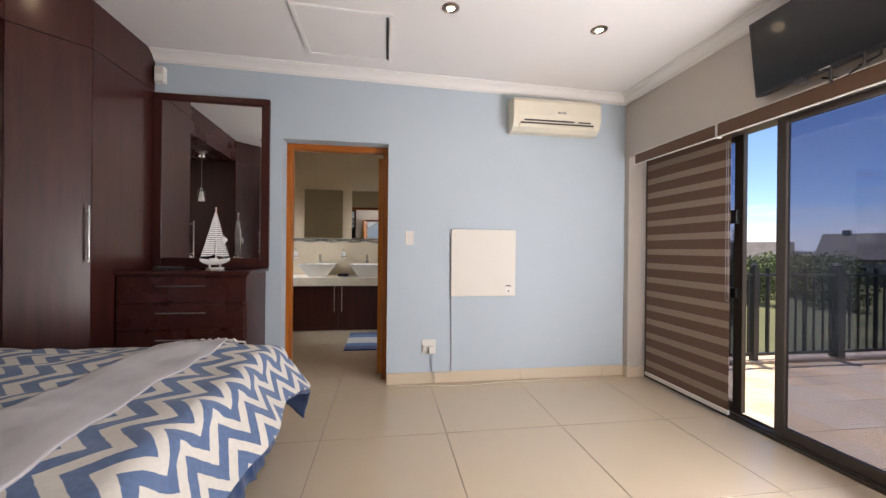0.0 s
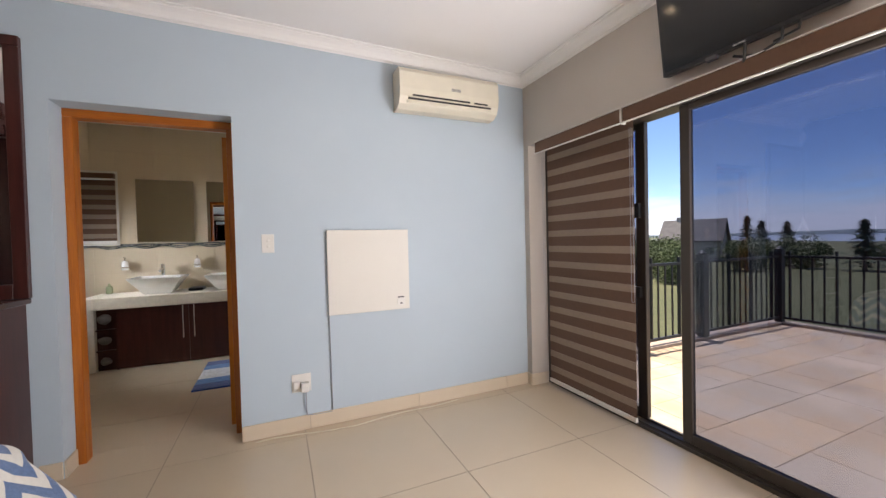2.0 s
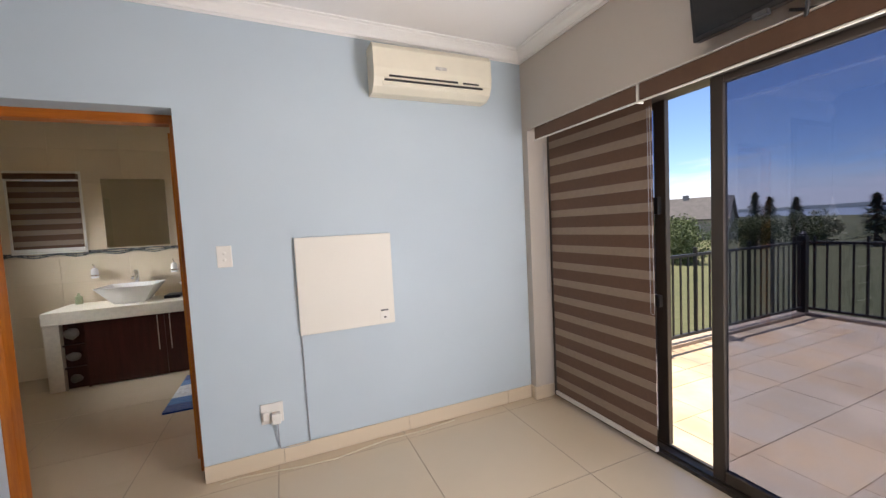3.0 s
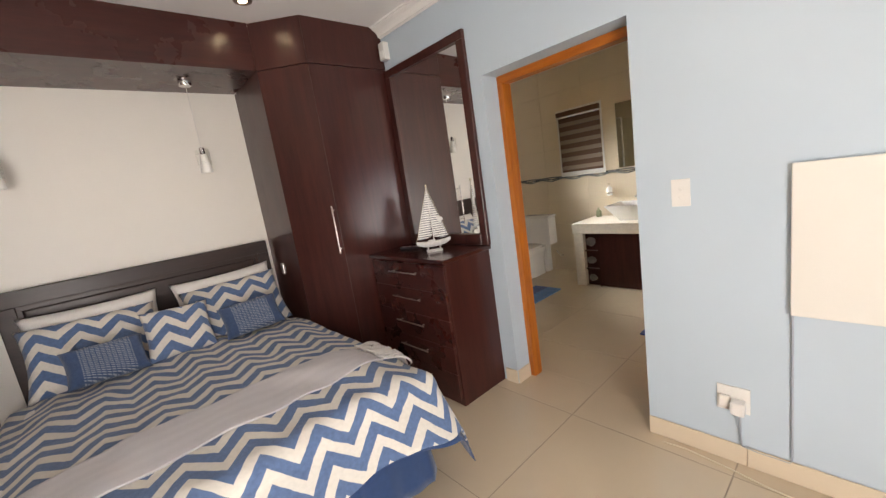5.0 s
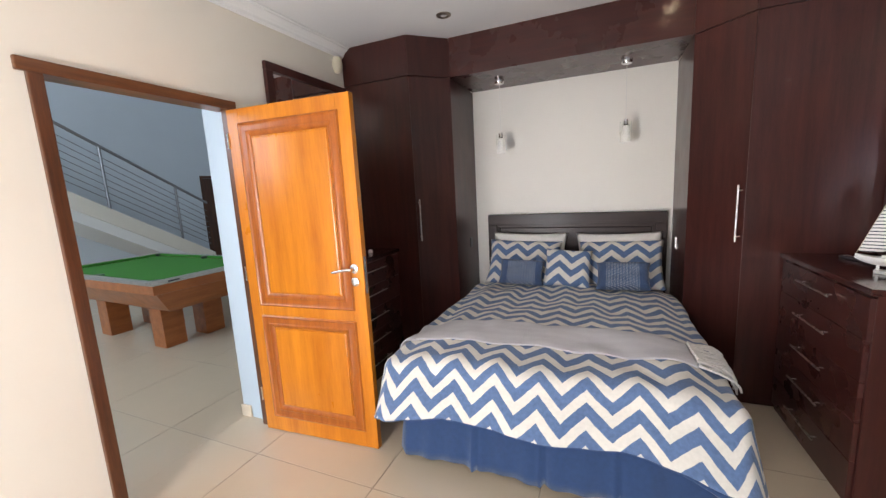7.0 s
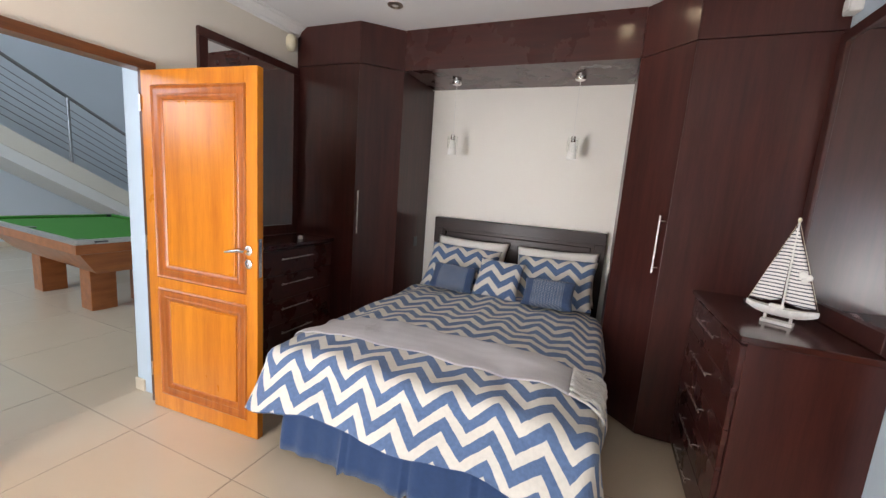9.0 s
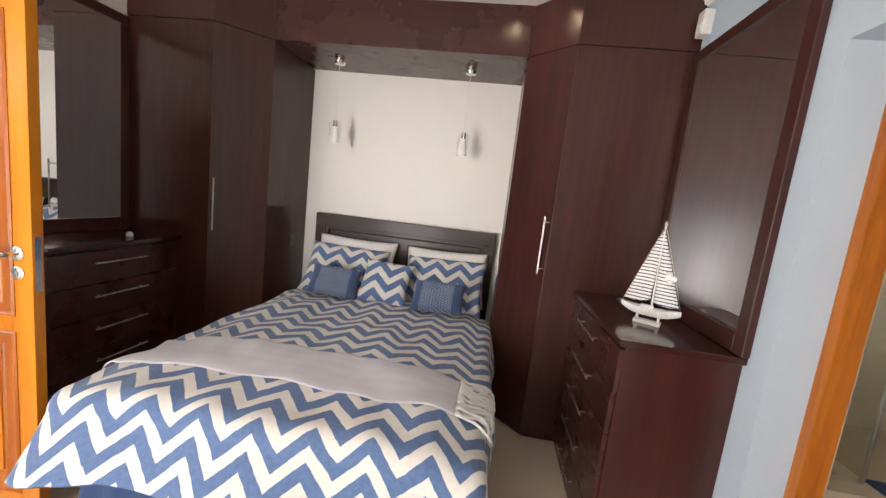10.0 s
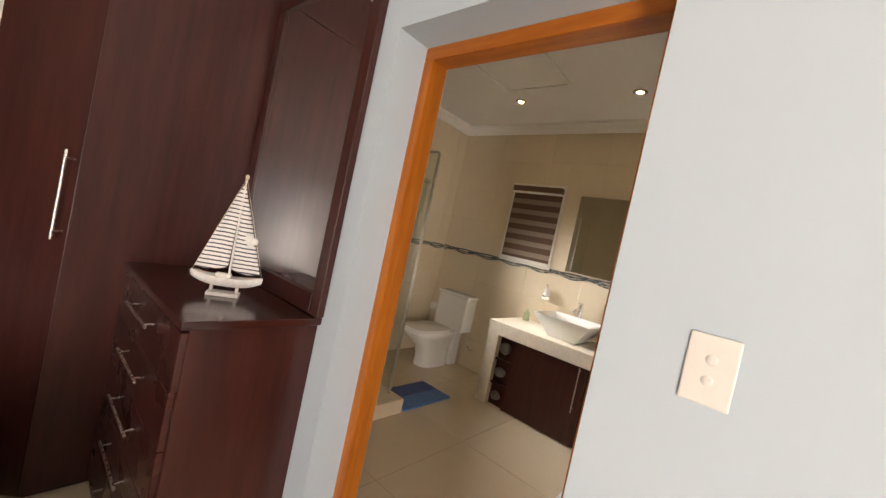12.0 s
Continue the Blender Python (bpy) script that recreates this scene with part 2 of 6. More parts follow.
def sail_material():
    n = Net("striped_sail_cloth")
    s = n.n("SeparateXYZ", {0: n.coord()})
    f = n.math("FRACT", n.math("DIVIDE", s.outputs[2], 0.0158))
    line = n.math("LESS_THAN", f, 0.30)
    return n.set(Base_Color=n.mix(line, (0.78, 0.77, 0.74), (0.035, 0.045, 0.075)), Roughness=0.8)


def blind_material():
    """Warm brown woven slats, seen as broad opaque and narrow sheer bands (the bands are meshes)."""
    return cloth("brown_blind_cloth", (0.110, 0.055, 0.030), 500, 0.15, 0.06)


def tile_material(name, c, rough=0.16):
    n = Net(name)
    v = n.coord("Object")
    rnd = n.n("ObjectInfo").outputs["Random"]
    base = n.mix(n.noise(v, 5, 5), tone(c, 0.93), tone(c, 1.05))
    col = n.mix(rnd, tone(c, 0.96), tone(c, 1.03))
    col = n.mix(0.5, base, col)
    n.bump(n.noise(v, 14, 3), 0.015, 0.004)
    return n.set(Base_Color=col, Roughness=n.math("MULTIPLY_ADD", n.noise(v, 9, 4), 0.14, rough - 0.05), Coat_Weight=0.15, Coat_Roughness=0.1)


def stone_material():
    n = Net("sandstone_paving")
    v = n.coord("Object")
    rnd = n.n("ObjectInfo").outputs["Random"]
    c1 = n.ramp(rnd, (0.0, (0.38, 0.31, 0.22)), (0.3, (0.57, 0.37, 0.20)), (0.6, (0.43, 0.36, 0.27)), (0.8, (0.52, 0.43, 0.31)), (1.0, (0.64, 0.45, 0.26)))
    c2 = n.ramp(n.noise(v, 1.9, 7), (0.34, (0.33, 0.26, 0.19)), (0.44, (0.57, 0.39, 0.22)), (0.54, (0.52, 0.42, 0.30)), (0.68, (0.70, 0.57, 0.40)))
    n.bump(n.noise(v, 14, 5), 0.18, 0.01)
    return n.set(Base_Color=n.mix(0.55, c1, c2), Roughness=0.8)


def grass_material():
    n = Net("mown_lawn")
    v = n.coord("Object")
    a = n.ramp(n.noise(v, 0.06, 5), (0.3, (0.066, 0.074, 0.024)), (0.7, (0.125, 0.120, 0.050)))
    b = n.ramp(n.noise(v, 3.0, 4), (0.3, (0.055, 0.065, 0.020)), (0.7, (0.13, 0.124, 0.054)))
    n.bump(n.noise(v, 8, 4), 0.5, 0.05)
    return n.set(Base_Color=n.mix(0.5, a, b), Roughness=0.95)


def leaf_material(name, c):
    n = Net(name)
    rnd = n.n("NewGeometry").outputs["Random Per Island"]
    return n.set(Base_Color=n.ramp(rnd, (0.0, tone(c, 0.55)), (1.0, tone(c, 1.5))), Roughness=0.8)


M_THROW, M_KNIT, M_SAIL, M_BLIND = throw_material(), knit_material(), sail_material(), blind_material()
M_SHEER = cloth("sheer_blind_cloth", (0.255, 0.192, 0.142), 500, 0.15, 0.06)
M_TILE = tile_material("polished_cream_tile", (0.60, 0.500, 0.370))
M_SKTILE = tile_material("cream_skirting_tile", (0.62, 0.52, 0.39), 0.3)
M_BTILE = tile_material("beige_wall_tile", (0.66, 0.562, 0.415), 0.45)
M_STONE, M_GRASS = stone_material(), grass_material()
M_COUNTER = paint("mosaic_counter_cream", (0.68, 0.625, 0.525), 0.35, 0.06, 0.1, 90, 30)
M_PEBBLE = paint("grey_pebble_mosaic", (0.16, 0.17, 0.17), 0.4, 0.5, 0.2, 200, 45)
M_SOAPG = plastic("pale_green_soap", (0.42, 0.47, 0.30), 0.2)
M_BATHMAT = cloth("deep_blue_bath_mat", (0.012, 0.05, 0.22), 200, 0.8, 0.2)
M_BATHMATL = cloth("white_bath_mat", (0.60, 0.63, 0.66), 200, 0.8, 0.2)
M_BATHMATM = cloth("mid_blue_bath_mat", (0.04, 0.16, 0.42), 200, 0.8, 0.2)
M_CON = leaf_material("conifer_green", (0.030, 0.055, 0.028))
M_LEAF = leaf_material("bush_green", (0.095, 0.118, 0.040))
M_BARK = paint("bark", (0.10, 0.07, 0.05), 0.9, 0.3, 0.5, 20, 6)
M_WATER = plastic("lagoon_water", (0.10, 0.15, 0.20), 0.12)
M_BRICK = paint("pale_facade_plaster", (0.34, 0.30, 0.27), 0.8, 0.1)
M_ROOF = paint("grey_roof_tiles", (0.085, 0.075, 0.07), 0.8, 0.2, 0.4, 12)
M_HILL = paint("far_shore", (0.10, 0.13, 0.14), 0.9, 0.2)
M_WINDARK = plastic("dark_window_glass", (0.02, 0.025, 0.03), 0.1)

# ---------------------------------------------------------------- mesh helpers
BASE = {}


def thing(name, base, label, category, group="", kind=""):
    ob = new(name)
    ob.empty_display_size = 0.1
    ob.location = base
    BASE[ob] = Vector(base)
    return tagged(ob, label, category, group, kind)


def finish(bm, name, smooth=0.0):
    me = bpy.data.meshes.new(name)
    bmesh.ops.recalc_face_normals(bm, faces=bm.faces)
    bm.to_mesh(me)
    bm.free()
    if smooth:
        for p in me.polygons:
            p.use_smooth = True
        if smooth < 180:
            me.set_sharp_from_angle(angle=radians(smooth))
    return me


def part(name, bm, material, parent, label="", smooth=0.0):
    """Links a bmesh, built in the world's metres, as one mesh under a thing or a part."""
    base = BASE[parent]
    bmesh.ops.translate(bm, verts=bm.verts, vec=-base)
    me = finish(bm, name, smooth)
    me.materials.append(material)
    ob = new(name, me)
    ob.parent = parent
    BASE[ob] = base
    return tagged(ob, label) if label else ob


def solo(name, bm, material, base, label, category, group="", kind="", smooth=0.0):
    """A thing that is one mesh."""
    bmesh.ops.translate(bm, verts=bm.verts, vec=-Vector(base))
    me = finish(bm, name, smooth)
    me.materials.append(material)
    ob = new(name, me)
    ob.location = base
    BASE[ob] = Vector(base)
    return tagged(ob, label, category, group, kind)


def again(ob, offset):
    """The same part once more, moved."""
    c = ob.copy()
    scene.collection.objects.link(c)
    c.location = ob.location + Vector(offset)
    BASE[c] = BASE[ob]
    return c


def box(bm, lo, hi, bevel=0.0, seg=2, m=None):
    lo, hi = Vector(lo), Vector(hi)
    c, s = (lo + hi) / 2, hi - lo
    vs = bmesh.ops.create_cube(bm, size=1.0, matrix=Matrix.Translation(c) @ Matrix.Diagonal((*s, 1)))["verts"]
    if bevel:
        es = list({e for v in vs for e in v.link_edges})
        out = bmesh.ops.bevel(bm, geom=es, offset=bevel, segments=seg, affect="EDGES", profile=0.6)
        vs = list({v for f in out["faces"] for v in f.verts} | {v for v in vs if v.is_valid})
    if m is not None:
        bmesh.ops.transform(bm, matrix=m, verts=vs)
    return vs


def B(*boxes, bevel=0.0, seg=2):
    bm = bmesh.new()
    for lo, hi in boxes:
        box(bm, lo, hi, bevel, seg)
    return bm


def prism(bm, pts, z0, z1, bevel=0.0):
    """An upright prism on a plan of points."""
    lo = [bm.verts.new((x, y, z0)) for x, y in pts]
    hi = [bm.verts.new((x, y, z1)) for x, y in pts]
    n = len(pts)
    fs = [bm.faces.new(lo[::-1]), bm.faces.new(hi)] + [bm.faces.new((lo[i], lo[(i + 1) % n], hi[(i + 1) % n], hi[i])) for i in range(n)]
    bmesh.ops.recalc_face_normals(bm, faces=fs)
    if bevel:
        es = list({e for f in fs for e in f.edges})
        bmesh.ops.bevel(bm, geom=es, offset=bevel, segments=2, affect="EDGES", profile=0.6)


def tube(bm, pts, r, sides=8, closed=False):
    """A round bar along points."""
    pts = [Vector(p) for p in pts]
    rings = []
    for i, p in enumerate(pts):
        a, b = pts[max(i - 1, 0)], pts[min(i + 1, len(pts) - 1)]
        d = (b - a).normalized()
        side = d.orthogonal() if i == 0 else (side - d * side.dot(d))
        side = side.normalized()
        up = d.cross(side)
        rr = r[i] if isinstance(r, (list, tuple)) else r
        rings.append([bm.verts.new(p + (side * math.cos(t) + up * math.sin(t)) * rr) for t in (2 * math.pi * k / sides for k in range(sides))])
    for a, b in zip(rings, rings[1:]):
        for k in range(sides):
            bm.faces.new((a[k], a[(k + 1) % sides], b[(k + 1) % sides], b[k]))
    bm.faces.new(rings[0][::-1])
    bm.faces.new(rings[-1])


def lathe(bm, prof, at, sides=24, m=None):
    """A turned shape: (radius, height) pairs round the z axis at a place."""
    at = Vector(at)
    rings = []
    for r, z in prof:
        rings.append([bm.verts.new(Vector((r * math.cos(t), r * math.sin(t), z))) for t in (2 * math.pi * k / sides for k in range(sides))])
    for a, b in zip(rings, rings[1:]):
        for k in range(sides):
            bm.faces.new((a[k], a[(k + 1) % sides], b[(k + 1) % sides], b[k]))
    bm.faces.new(rings[0][::-1])
    bm.faces.new(rings[-1])
    vs = [v for ring in rings for v in ring]
    bmesh.ops.transform(bm, matrix=Matrix.Translation(at) @ (m or Matrix()), verts=vs)


def sweep(bm, profile, p0, p1, inward, m0=1.0, m1=1.0):
    """A moulding: (depth, z) profile run from p0 to p1, mitred by m0 and m1 at its ends."""
    p0, p1, inward = Vector((*p0, 0)), Vector((*p1, 0)), Vector((*inward, 0))
    d = (p1 - p0).normalized()
    a = [bm.verts.new(p0 + inward * q + d * q * m0 + Vector((0, 0, z))) for q, z in profile]
    b = [bm.verts.new(p1 + inward * q - d * q * m1 + Vector((0, 0, z))) for q, z in profile]
    n = len(profile)
    for i in range(n):
        bm.faces.new((a[i], a[(i + 1) % n], b[(i + 1) % n], b[i]))
    bm.faces.new(a[::-1])
    bm.faces.new(b)


def grid(bm, nu, nv, place, uvof=None, thick=0.0):
    """A sheet of nu x nv cells; place(i/nu, j/nv) gives a point."""
    vs = [[bm.verts.new(place(i / nu, j / nv)) for j in range(nv + 1)] for i in range(nu + 1)]
    lay = bm.loops.layers.uv.verify() if uvof else None
    for i in range(nu):
        for j in range(nv):
            f = bm.faces.new((vs[i][j], vs[i + 1][j], vs[i + 1][j + 1], vs[i][j + 1]))
            if lay:
                for loop, (a, b) in zip(f.loops, ((i, j), (i + 1, j), (i + 1, j + 1), (i, j + 1))):
                    loop[lay].uv = uvof(a / nu, b / nv)
    return vs


# ---------------------------------------------------------------- plan
NORTH, SOUTH, EAST, WEST = 4.05, 0.50, 2.69, -2.28
CEIL = 2.737          # bedroom ceiling height at x = -1.26; it falls gently towards the glazing
PITCH = 0.0187
BOX_TOP = 2.741       # top of the built-in joinery
N2 = 4.30            # bathroom face of the blue wall
S2 = 0.28            # hall face of the entry wall
OP0, OP1, OPT = -0.44, 0.44, 2.105       # bathroom opening
EN0, EN1, ENT = -0.25, 0.65, 2.10        # entry opening
GL0, GL1, GLT = 0.9, 3.985, 2.075        # glazed opening
BX0, BX1, BY1, BCEIL = -2.45, 1.2, 6.88, 2.82
HX0, HX1, HY0, HCEIL = -6.0, 3.0, -6.2, 5.4


def ceil_at(x):
    return CEIL - PITCH * (x + 1.26)


def pitched(bm):
    """Drops a mesh built at the level CEIL onto the sloping ceiling."""
    for v in bm.verts:
        v.co.z -= PITCH * (v.co.x + 1.26)
    return bm


def structure(name, bm, material, label, category, smooth=0.0):
    return solo(name, bm, material, (0, 0, 0), label, category, kind="structure", smooth=smooth)


structure("wall_north", B(((WEST - 0.2, NORTH, 0), (OP0, N2, CEIL + 0.2)), ((OP1, NORTH, 0), (EAST, N2, CEIL + 0.2)),
          ((OP0, NORTH, OPT), (OP1, N2, CEIL + 0.2))), M_BLUE, "pale blue painted wall with a doorway to the bathroom", "wall")
structure("wall_east", B(((EAST, GL1, -0.15), (EAST + 0.34, N2, CEIL + 0.2)), ((EAST, S2, -0.15), (EAST + 0.34, GL0, CEIL + 0.2)),
          ((EAST, GL0, GLT), (EAST + 0.14, GL1, 2.35)), ((EAST, GL0, 2.35), (EAST + 0.34, GL1, CEIL + 0.2))), M_GREY, "warm grey painted wall over wide sliding doors", "wall")
structure("wall_south", B(((WEST - 0.2, S2, 0), (EN0, SOUTH, CEIL + 0.2)), ((EN1, S2, 0), (EAST, SOUTH, CEIL + 0.2)),
          ((EN0, S2, ENT), (EN1, SOUTH, CEIL + 0.2))), M_CREAM, "cream painted wall with the entry doorway", "wall")
structure("wall_west", B(((WEST - 0.2, SOUTH, 0), (WEST, NORTH, CEIL + 0.2))), M_CREAMW, "cream white wall behind the bed", "wall")
structure("ceiling", pitched(B(((WEST, SOUTH, CEIL), (EAST, NORTH, CEIL + 0.15)))), M_CEIL, "smooth white bedroom ceiling", "ceiling")

CORN = [(0, CEIL), (0, CEIL - 0.076), (0.011, CEIL - 0.076), (0.014, CEIL - 0.070), (0.026, CEIL - 0.068), (0.030, CEIL - 0.052),
        (0.046, CEIL - 0.034), (0.066, CEIL - 0.023), (0.073, CEIL - 0.019), (0.075, CEIL - 0.011), (0.09, CEIL - 0.008), (0.09, CEIL)]
bm = bmesh.new()
sweep(bm, CORN, (-1.42, NORTH), (EAST, NORTH), (0, -1), 0, 1)
sweep(bm, CORN, (EAST, NORTH), (EAST, SOUTH), (-1, 0), 1, 1)
sweep(bm, CORN, (EAST, SOUTH), (-1.42, SOUTH), (0, 1), 1, 0)
structure("cornice", pitched(bm), M_CORN, "white moulded plaster cornice under the ceiling", "cornice")

# skirting of the blue wall: cut tiles, each a piece
sk = structure("baseboard", B(((OP1 + 0.004, NORTH - 0.004, 0.002), (EAST, NORTH, 0.095))), M_GROUT, "cream tile skirting along the blue wall", "baseboard")
x = OP1
for w in (0.42, 0.80, 0.80, 0.23):
    part("tile", B(((x + 0.001, NORTH - 0.013, 0.001), (min(x + w, EAST) - 0.001, NORTH - 0.0045, 0.100)), bevel=0.002, seg=1), M_SKTILE, sk)
    x += w
part("tile", B(((OP0 - 0.10, NORTH - 0.013, 0.001), (OP0 - 0.001, NORTH - 0.001, 0.100)), bevel=0.002, seg=1), M_SKTILE, sk)
part("tile", B(((OP0 + 0.001, NORTH + 0.001, 0.001), (OP0 + 0.012, 4.185, 0.100)), bevel=0.002, seg=1), M_SKTILE, sk)
part("tile", B(((EAST - 0.012, GL1, 0.001), (EAST - 0.001, NORTH - 0.014, 0.100)), bevel=0.002, seg=1), M_SKTILE, sk)
part("tile", B(((EAST - 0.012, GL1 - 0.012, 0.001), (2.86, GL1 - 0.001, 0.100)), bevel=0.002, seg=1), M_SKTILE, sk)
structure("baseboard_south", B(((EN1 + 0.06, SOUTH, 0.001), (EAST - 0.001, SOUTH + 0.014, 0.09)), bevel=0.003), M_CORN, "white painted skirting on the entry wall", "baseboard")

# ceiling hatch
bm = B(((-0.19, 3.17, CEIL - 0.014), (-0.165, 3.79, CEIL - 0.001)), ((0.435, 3.17, CEIL - 0.014), (0.46, 3.79, CEIL - 0.001)),
       ((-0.165, 3.17, CEIL - 0.014), (0.435, 3.195, CEIL - 0.001)), ((-0.165, 3.765, CEIL - 0.014), (0.435, 3.79, CEIL - 0.001)))
hatch = thing("ceiling_hatch", (0.135, 3.48, CEIL - 0.014), "white square ceiling hatch with a thin raised frame", "hatch")
part("frame", pitched(bm), M_CORN, hatch)
part("panel", pitched(B(((-0.163, 3.197, CEIL - 0.006), (0.433, 3.763, CEIL - 0.001)))), M_CEIL, hatch)


# no real opening: a black strip paints the shade of the slit
part("gap", pitched(B(((0.413, 3.20, CEIL - 0.009), (0.428, 3.76, CEIL - 0.0062)))), M_BLACKP, hatch, "black strip standing for the shade in a slit along one edge")

# ---------------------------------------------------------------- floor with its tiles
FLOOR_AREAS = [(WEST, EAST + 0.33, S2 - 0.0, N2), (BX0, BX1, N2, BY1), (HX0, HX1, HY0, S2)]
floor = structure("floor", B(*[((a, c, -0.12), (b, d, -0.003)) for a, b, c, d in FLOOR_AREAS]), M_GROUT, "polished cream porcelain tile floor with thin joints", "floor")


def lay_tiles():
    tx, ty, x0, y0, gap = 0.79, 0.81, 0.034, 0.70, 0.0025
    shared = {}
    for a, b, c, d in FLOOR_AREAS:
        for i in range(int((a - x0) // tx), int((b - x0) // tx) + 1):
            for j in range(int((c - y0) // ty), int((d - y0) // ty) + 1):
                xa, xb = max(a, x0 + i * tx + gap), min(b, x0 + (i + 1) * tx - gap)
                ya, yb = max(c, y0 + j * ty + gap), min(d, y0 + (j + 1) * ty - gap)
                if xb - xa < 0.02 or yb - ya < 0.02:
                    continue
                key = (round(xb - xa, 3), round(yb - ya, 3))
                if key not in shared:
                    bm = bmesh.new()
                    box(bm, (-key[0] / 2, -key[1] / 2, -0.0025), (key[0] / 2, key[1] / 2, 0.0), 0.0012, 1)
                    shared[key] = finish(bm, "tile")
                    shared[key].materials.append(M_TILE)
                ob = new("tile", shared[key])
                ob.location = ((xa + xb) / 2, (ya + yb) / 2, 0)
                ob.parent = floor


# ---------------------------------------------------------------- bathroom shell
structure("bathroom_wall_north", B(((BX0 - 0.2, BY1, 0), (-1.58, BY1 + 0.2, BCEIL + 0.1)), ((-1.03, BY1, 0), (BX1 + 0.2, BY1 + 0.2, BCEIL + 0.1)),
          ((-1.58, BY1, 0), (-1.03, BY1 + 0.2, 1.345)), ((-1.58, BY1, 2.155), (-1.03, BY1 + 0.2, BCEIL + 0.1))), M_BGROUT, "beige tiled bathroom wall with a small window", "wall")
structure("bathroom_wall_west", B(((BX0 - 0.2, N2, 0), (BX0, 5.72, BCEIL + 0.1)), ((BX0 - 0.2, 6.33, 0), (BX0, BY1, BCEIL + 0.1)),
          ((BX0 - 0.2, 5.72, 0), (BX0, 6.33, 1.33)), ((BX0 - 0.2, 5.72, 1.98), (BX0, 6.33, BCEIL + 0.1))), M_BGROUT, "beige tiled shower wall with a window", "wall")
structure("bathroom_wall_east", B(((BX1, N2, 0), (BX1 + 0.2, BY1, BCEIL + 0.1))), M_BATHW, "plain beige bathroom wall", "wall")
structure("bathroom_wall_south", B(((BX0, N2, 0), (OP0 - 0.001, N2 + 0.02, BCEIL)), ((OP1 + 0.001, N2, 0), (BX1, N2 + 0.02, BCEIL)),
          ((OP0 - 0.001, N2, OPT), (OP1 + 0.001, N2 + 0.02, BCEIL))), M_BATHW, "plain beige bathroom wall beside the door", "wall")
structure("bathroom_ceiling", B(((BX0, N2, BCEIL), (BX1, BY1, BCEIL + 0.1))), M_CEIL, "white bathroom ceiling", "ceiling")
BC = [(0, BCEIL), (0, BCEIL - 0.095), (0.014, BCEIL - 0.09), (0.03, BCEIL - 0.06), (0.06, BCEIL - 0.03), (0.08, BCEIL - 0.02), (0.085, BCEIL)]
bm = bmesh.new()
sweep(bm, BC, (BX0 + 0.008, BY1 - 0.008), (BX1, BY1 - 0.008), (0, -1), 1, 1)
sweep(bm, BC, (BX0 + 0.008, N2 + 0.02), (BX0 + 0.008, BY1 - 0.008), (1, 0), 1, 1)
structure("bathroom_cornice", bm, M_CORN, "white plaster cornice round the bathroom", "cornice")


def wall_tiles():
    """Large beige wall tiles, proud of the grout, on the two bathroom walls that show."""
    north, west = bpy.data.objects["bathroom_wall_north"], bpy.data.objects["bathroom_wall_west"]
    tw, g = 0.60, 0.0012
    rows = [(0.0, 0.33), (0.33, 0.66), (0.66, 0.99), (0.99, 1.28), (1.335, 1.695), (1.695, 2.055), (2.055, 2.415), (2.415, BCEIL)]
    for z0, z1 in rows:
        x = BX0
        while x < BX1 - 0.02:
            xa, xb = x + g, min(x + tw, BX1) - g
            cut = [(xa, xb, z0 + g, z1 - g)]
            if xa < -1.03 and xb > -1.58 and z1 > 1.345 and z0 < 2.155:
                cut = [c for c in ((xa, min(xb, -1.58), z0 + g, z1 - g), (max(xa, -1.03), xb, z0 + g, z1 - g),
                                   (max(xa, -1.58), min(xb, -1.03), z0 + g, min(z1, 1.345) - g), (max(xa, -1.58), min(xb, -1.03), max(z0, 2.155) + g, z1 - g)) if c[1] - c[0] > 0.02 and c[3] - c[2] > 0.02]
            for a, b, c, d in cut:
                part("tile", B(((a, BY1 - 0.008, c), (b, BY1 - 0.0005, d)), bevel=0.001, seg=1), M_BTILE, north)
            x += tw
        y = N2 + 0.02
        while y < BY1 - 0.03:
            ya, yb = y + g, min(y + tw, BY1 - 0.008) - g
            cut = [(ya, yb, z0 + g, z1 - g)]
            if ya < 6.33 and yb > 5.72 and z1 > 1.33 and z0 < 1.98:
                cut = [c for c in ((ya, min(yb, 5.72), z0 + g, z1 - g), (max(ya, 6.33), yb, z0 + g, z1 - g),
                                   (max(ya, 5.72), min(yb, 6.33), z0 + g, min(z1, 1.33) - g), (max(ya, 5.72), min(yb, 6.33), max(z0, 1.98) + g, z1 - g)) if c[1] - c[0] > 0.02 and c[3] - c[2] > 0.02]
            for a, b, c, d in cut:
                part("tile", B(((BX0 + 0.0005, a, c), (BX0 + 0.008, b, d)), bevel=0.001, seg=1), M_BTILE, west)
            y += tw


# ---------------------------------------------------------------- hall shell
structure("hall_wall_far", B(((HX0 - 0.2, HY0 - 0.2, 0), (-5.55, HY0, HCEIL)), ((-4.70, HY0 - 0.2, 0), (HX1 + 0.2, HY0, HCEIL)), ((-5.55, HY0 - 0.2, 2.14), (-4.70, HY0, HCEIL))),
          M_HALL, "tall pale blue hall wall behind the stairs", "wall")
structure("hall_wall_west", B(((HX0 - 0.2, HY0, 0), (HX0, S2, HCEIL))), M_HALL, "tall pale hall wall", "wall")
structure("hall_wall_east", B(((HX1, HY0, 0), (HX1 + 0.2, S2, HCEIL))), M_HALL, "tall plain hall wall", "wall")
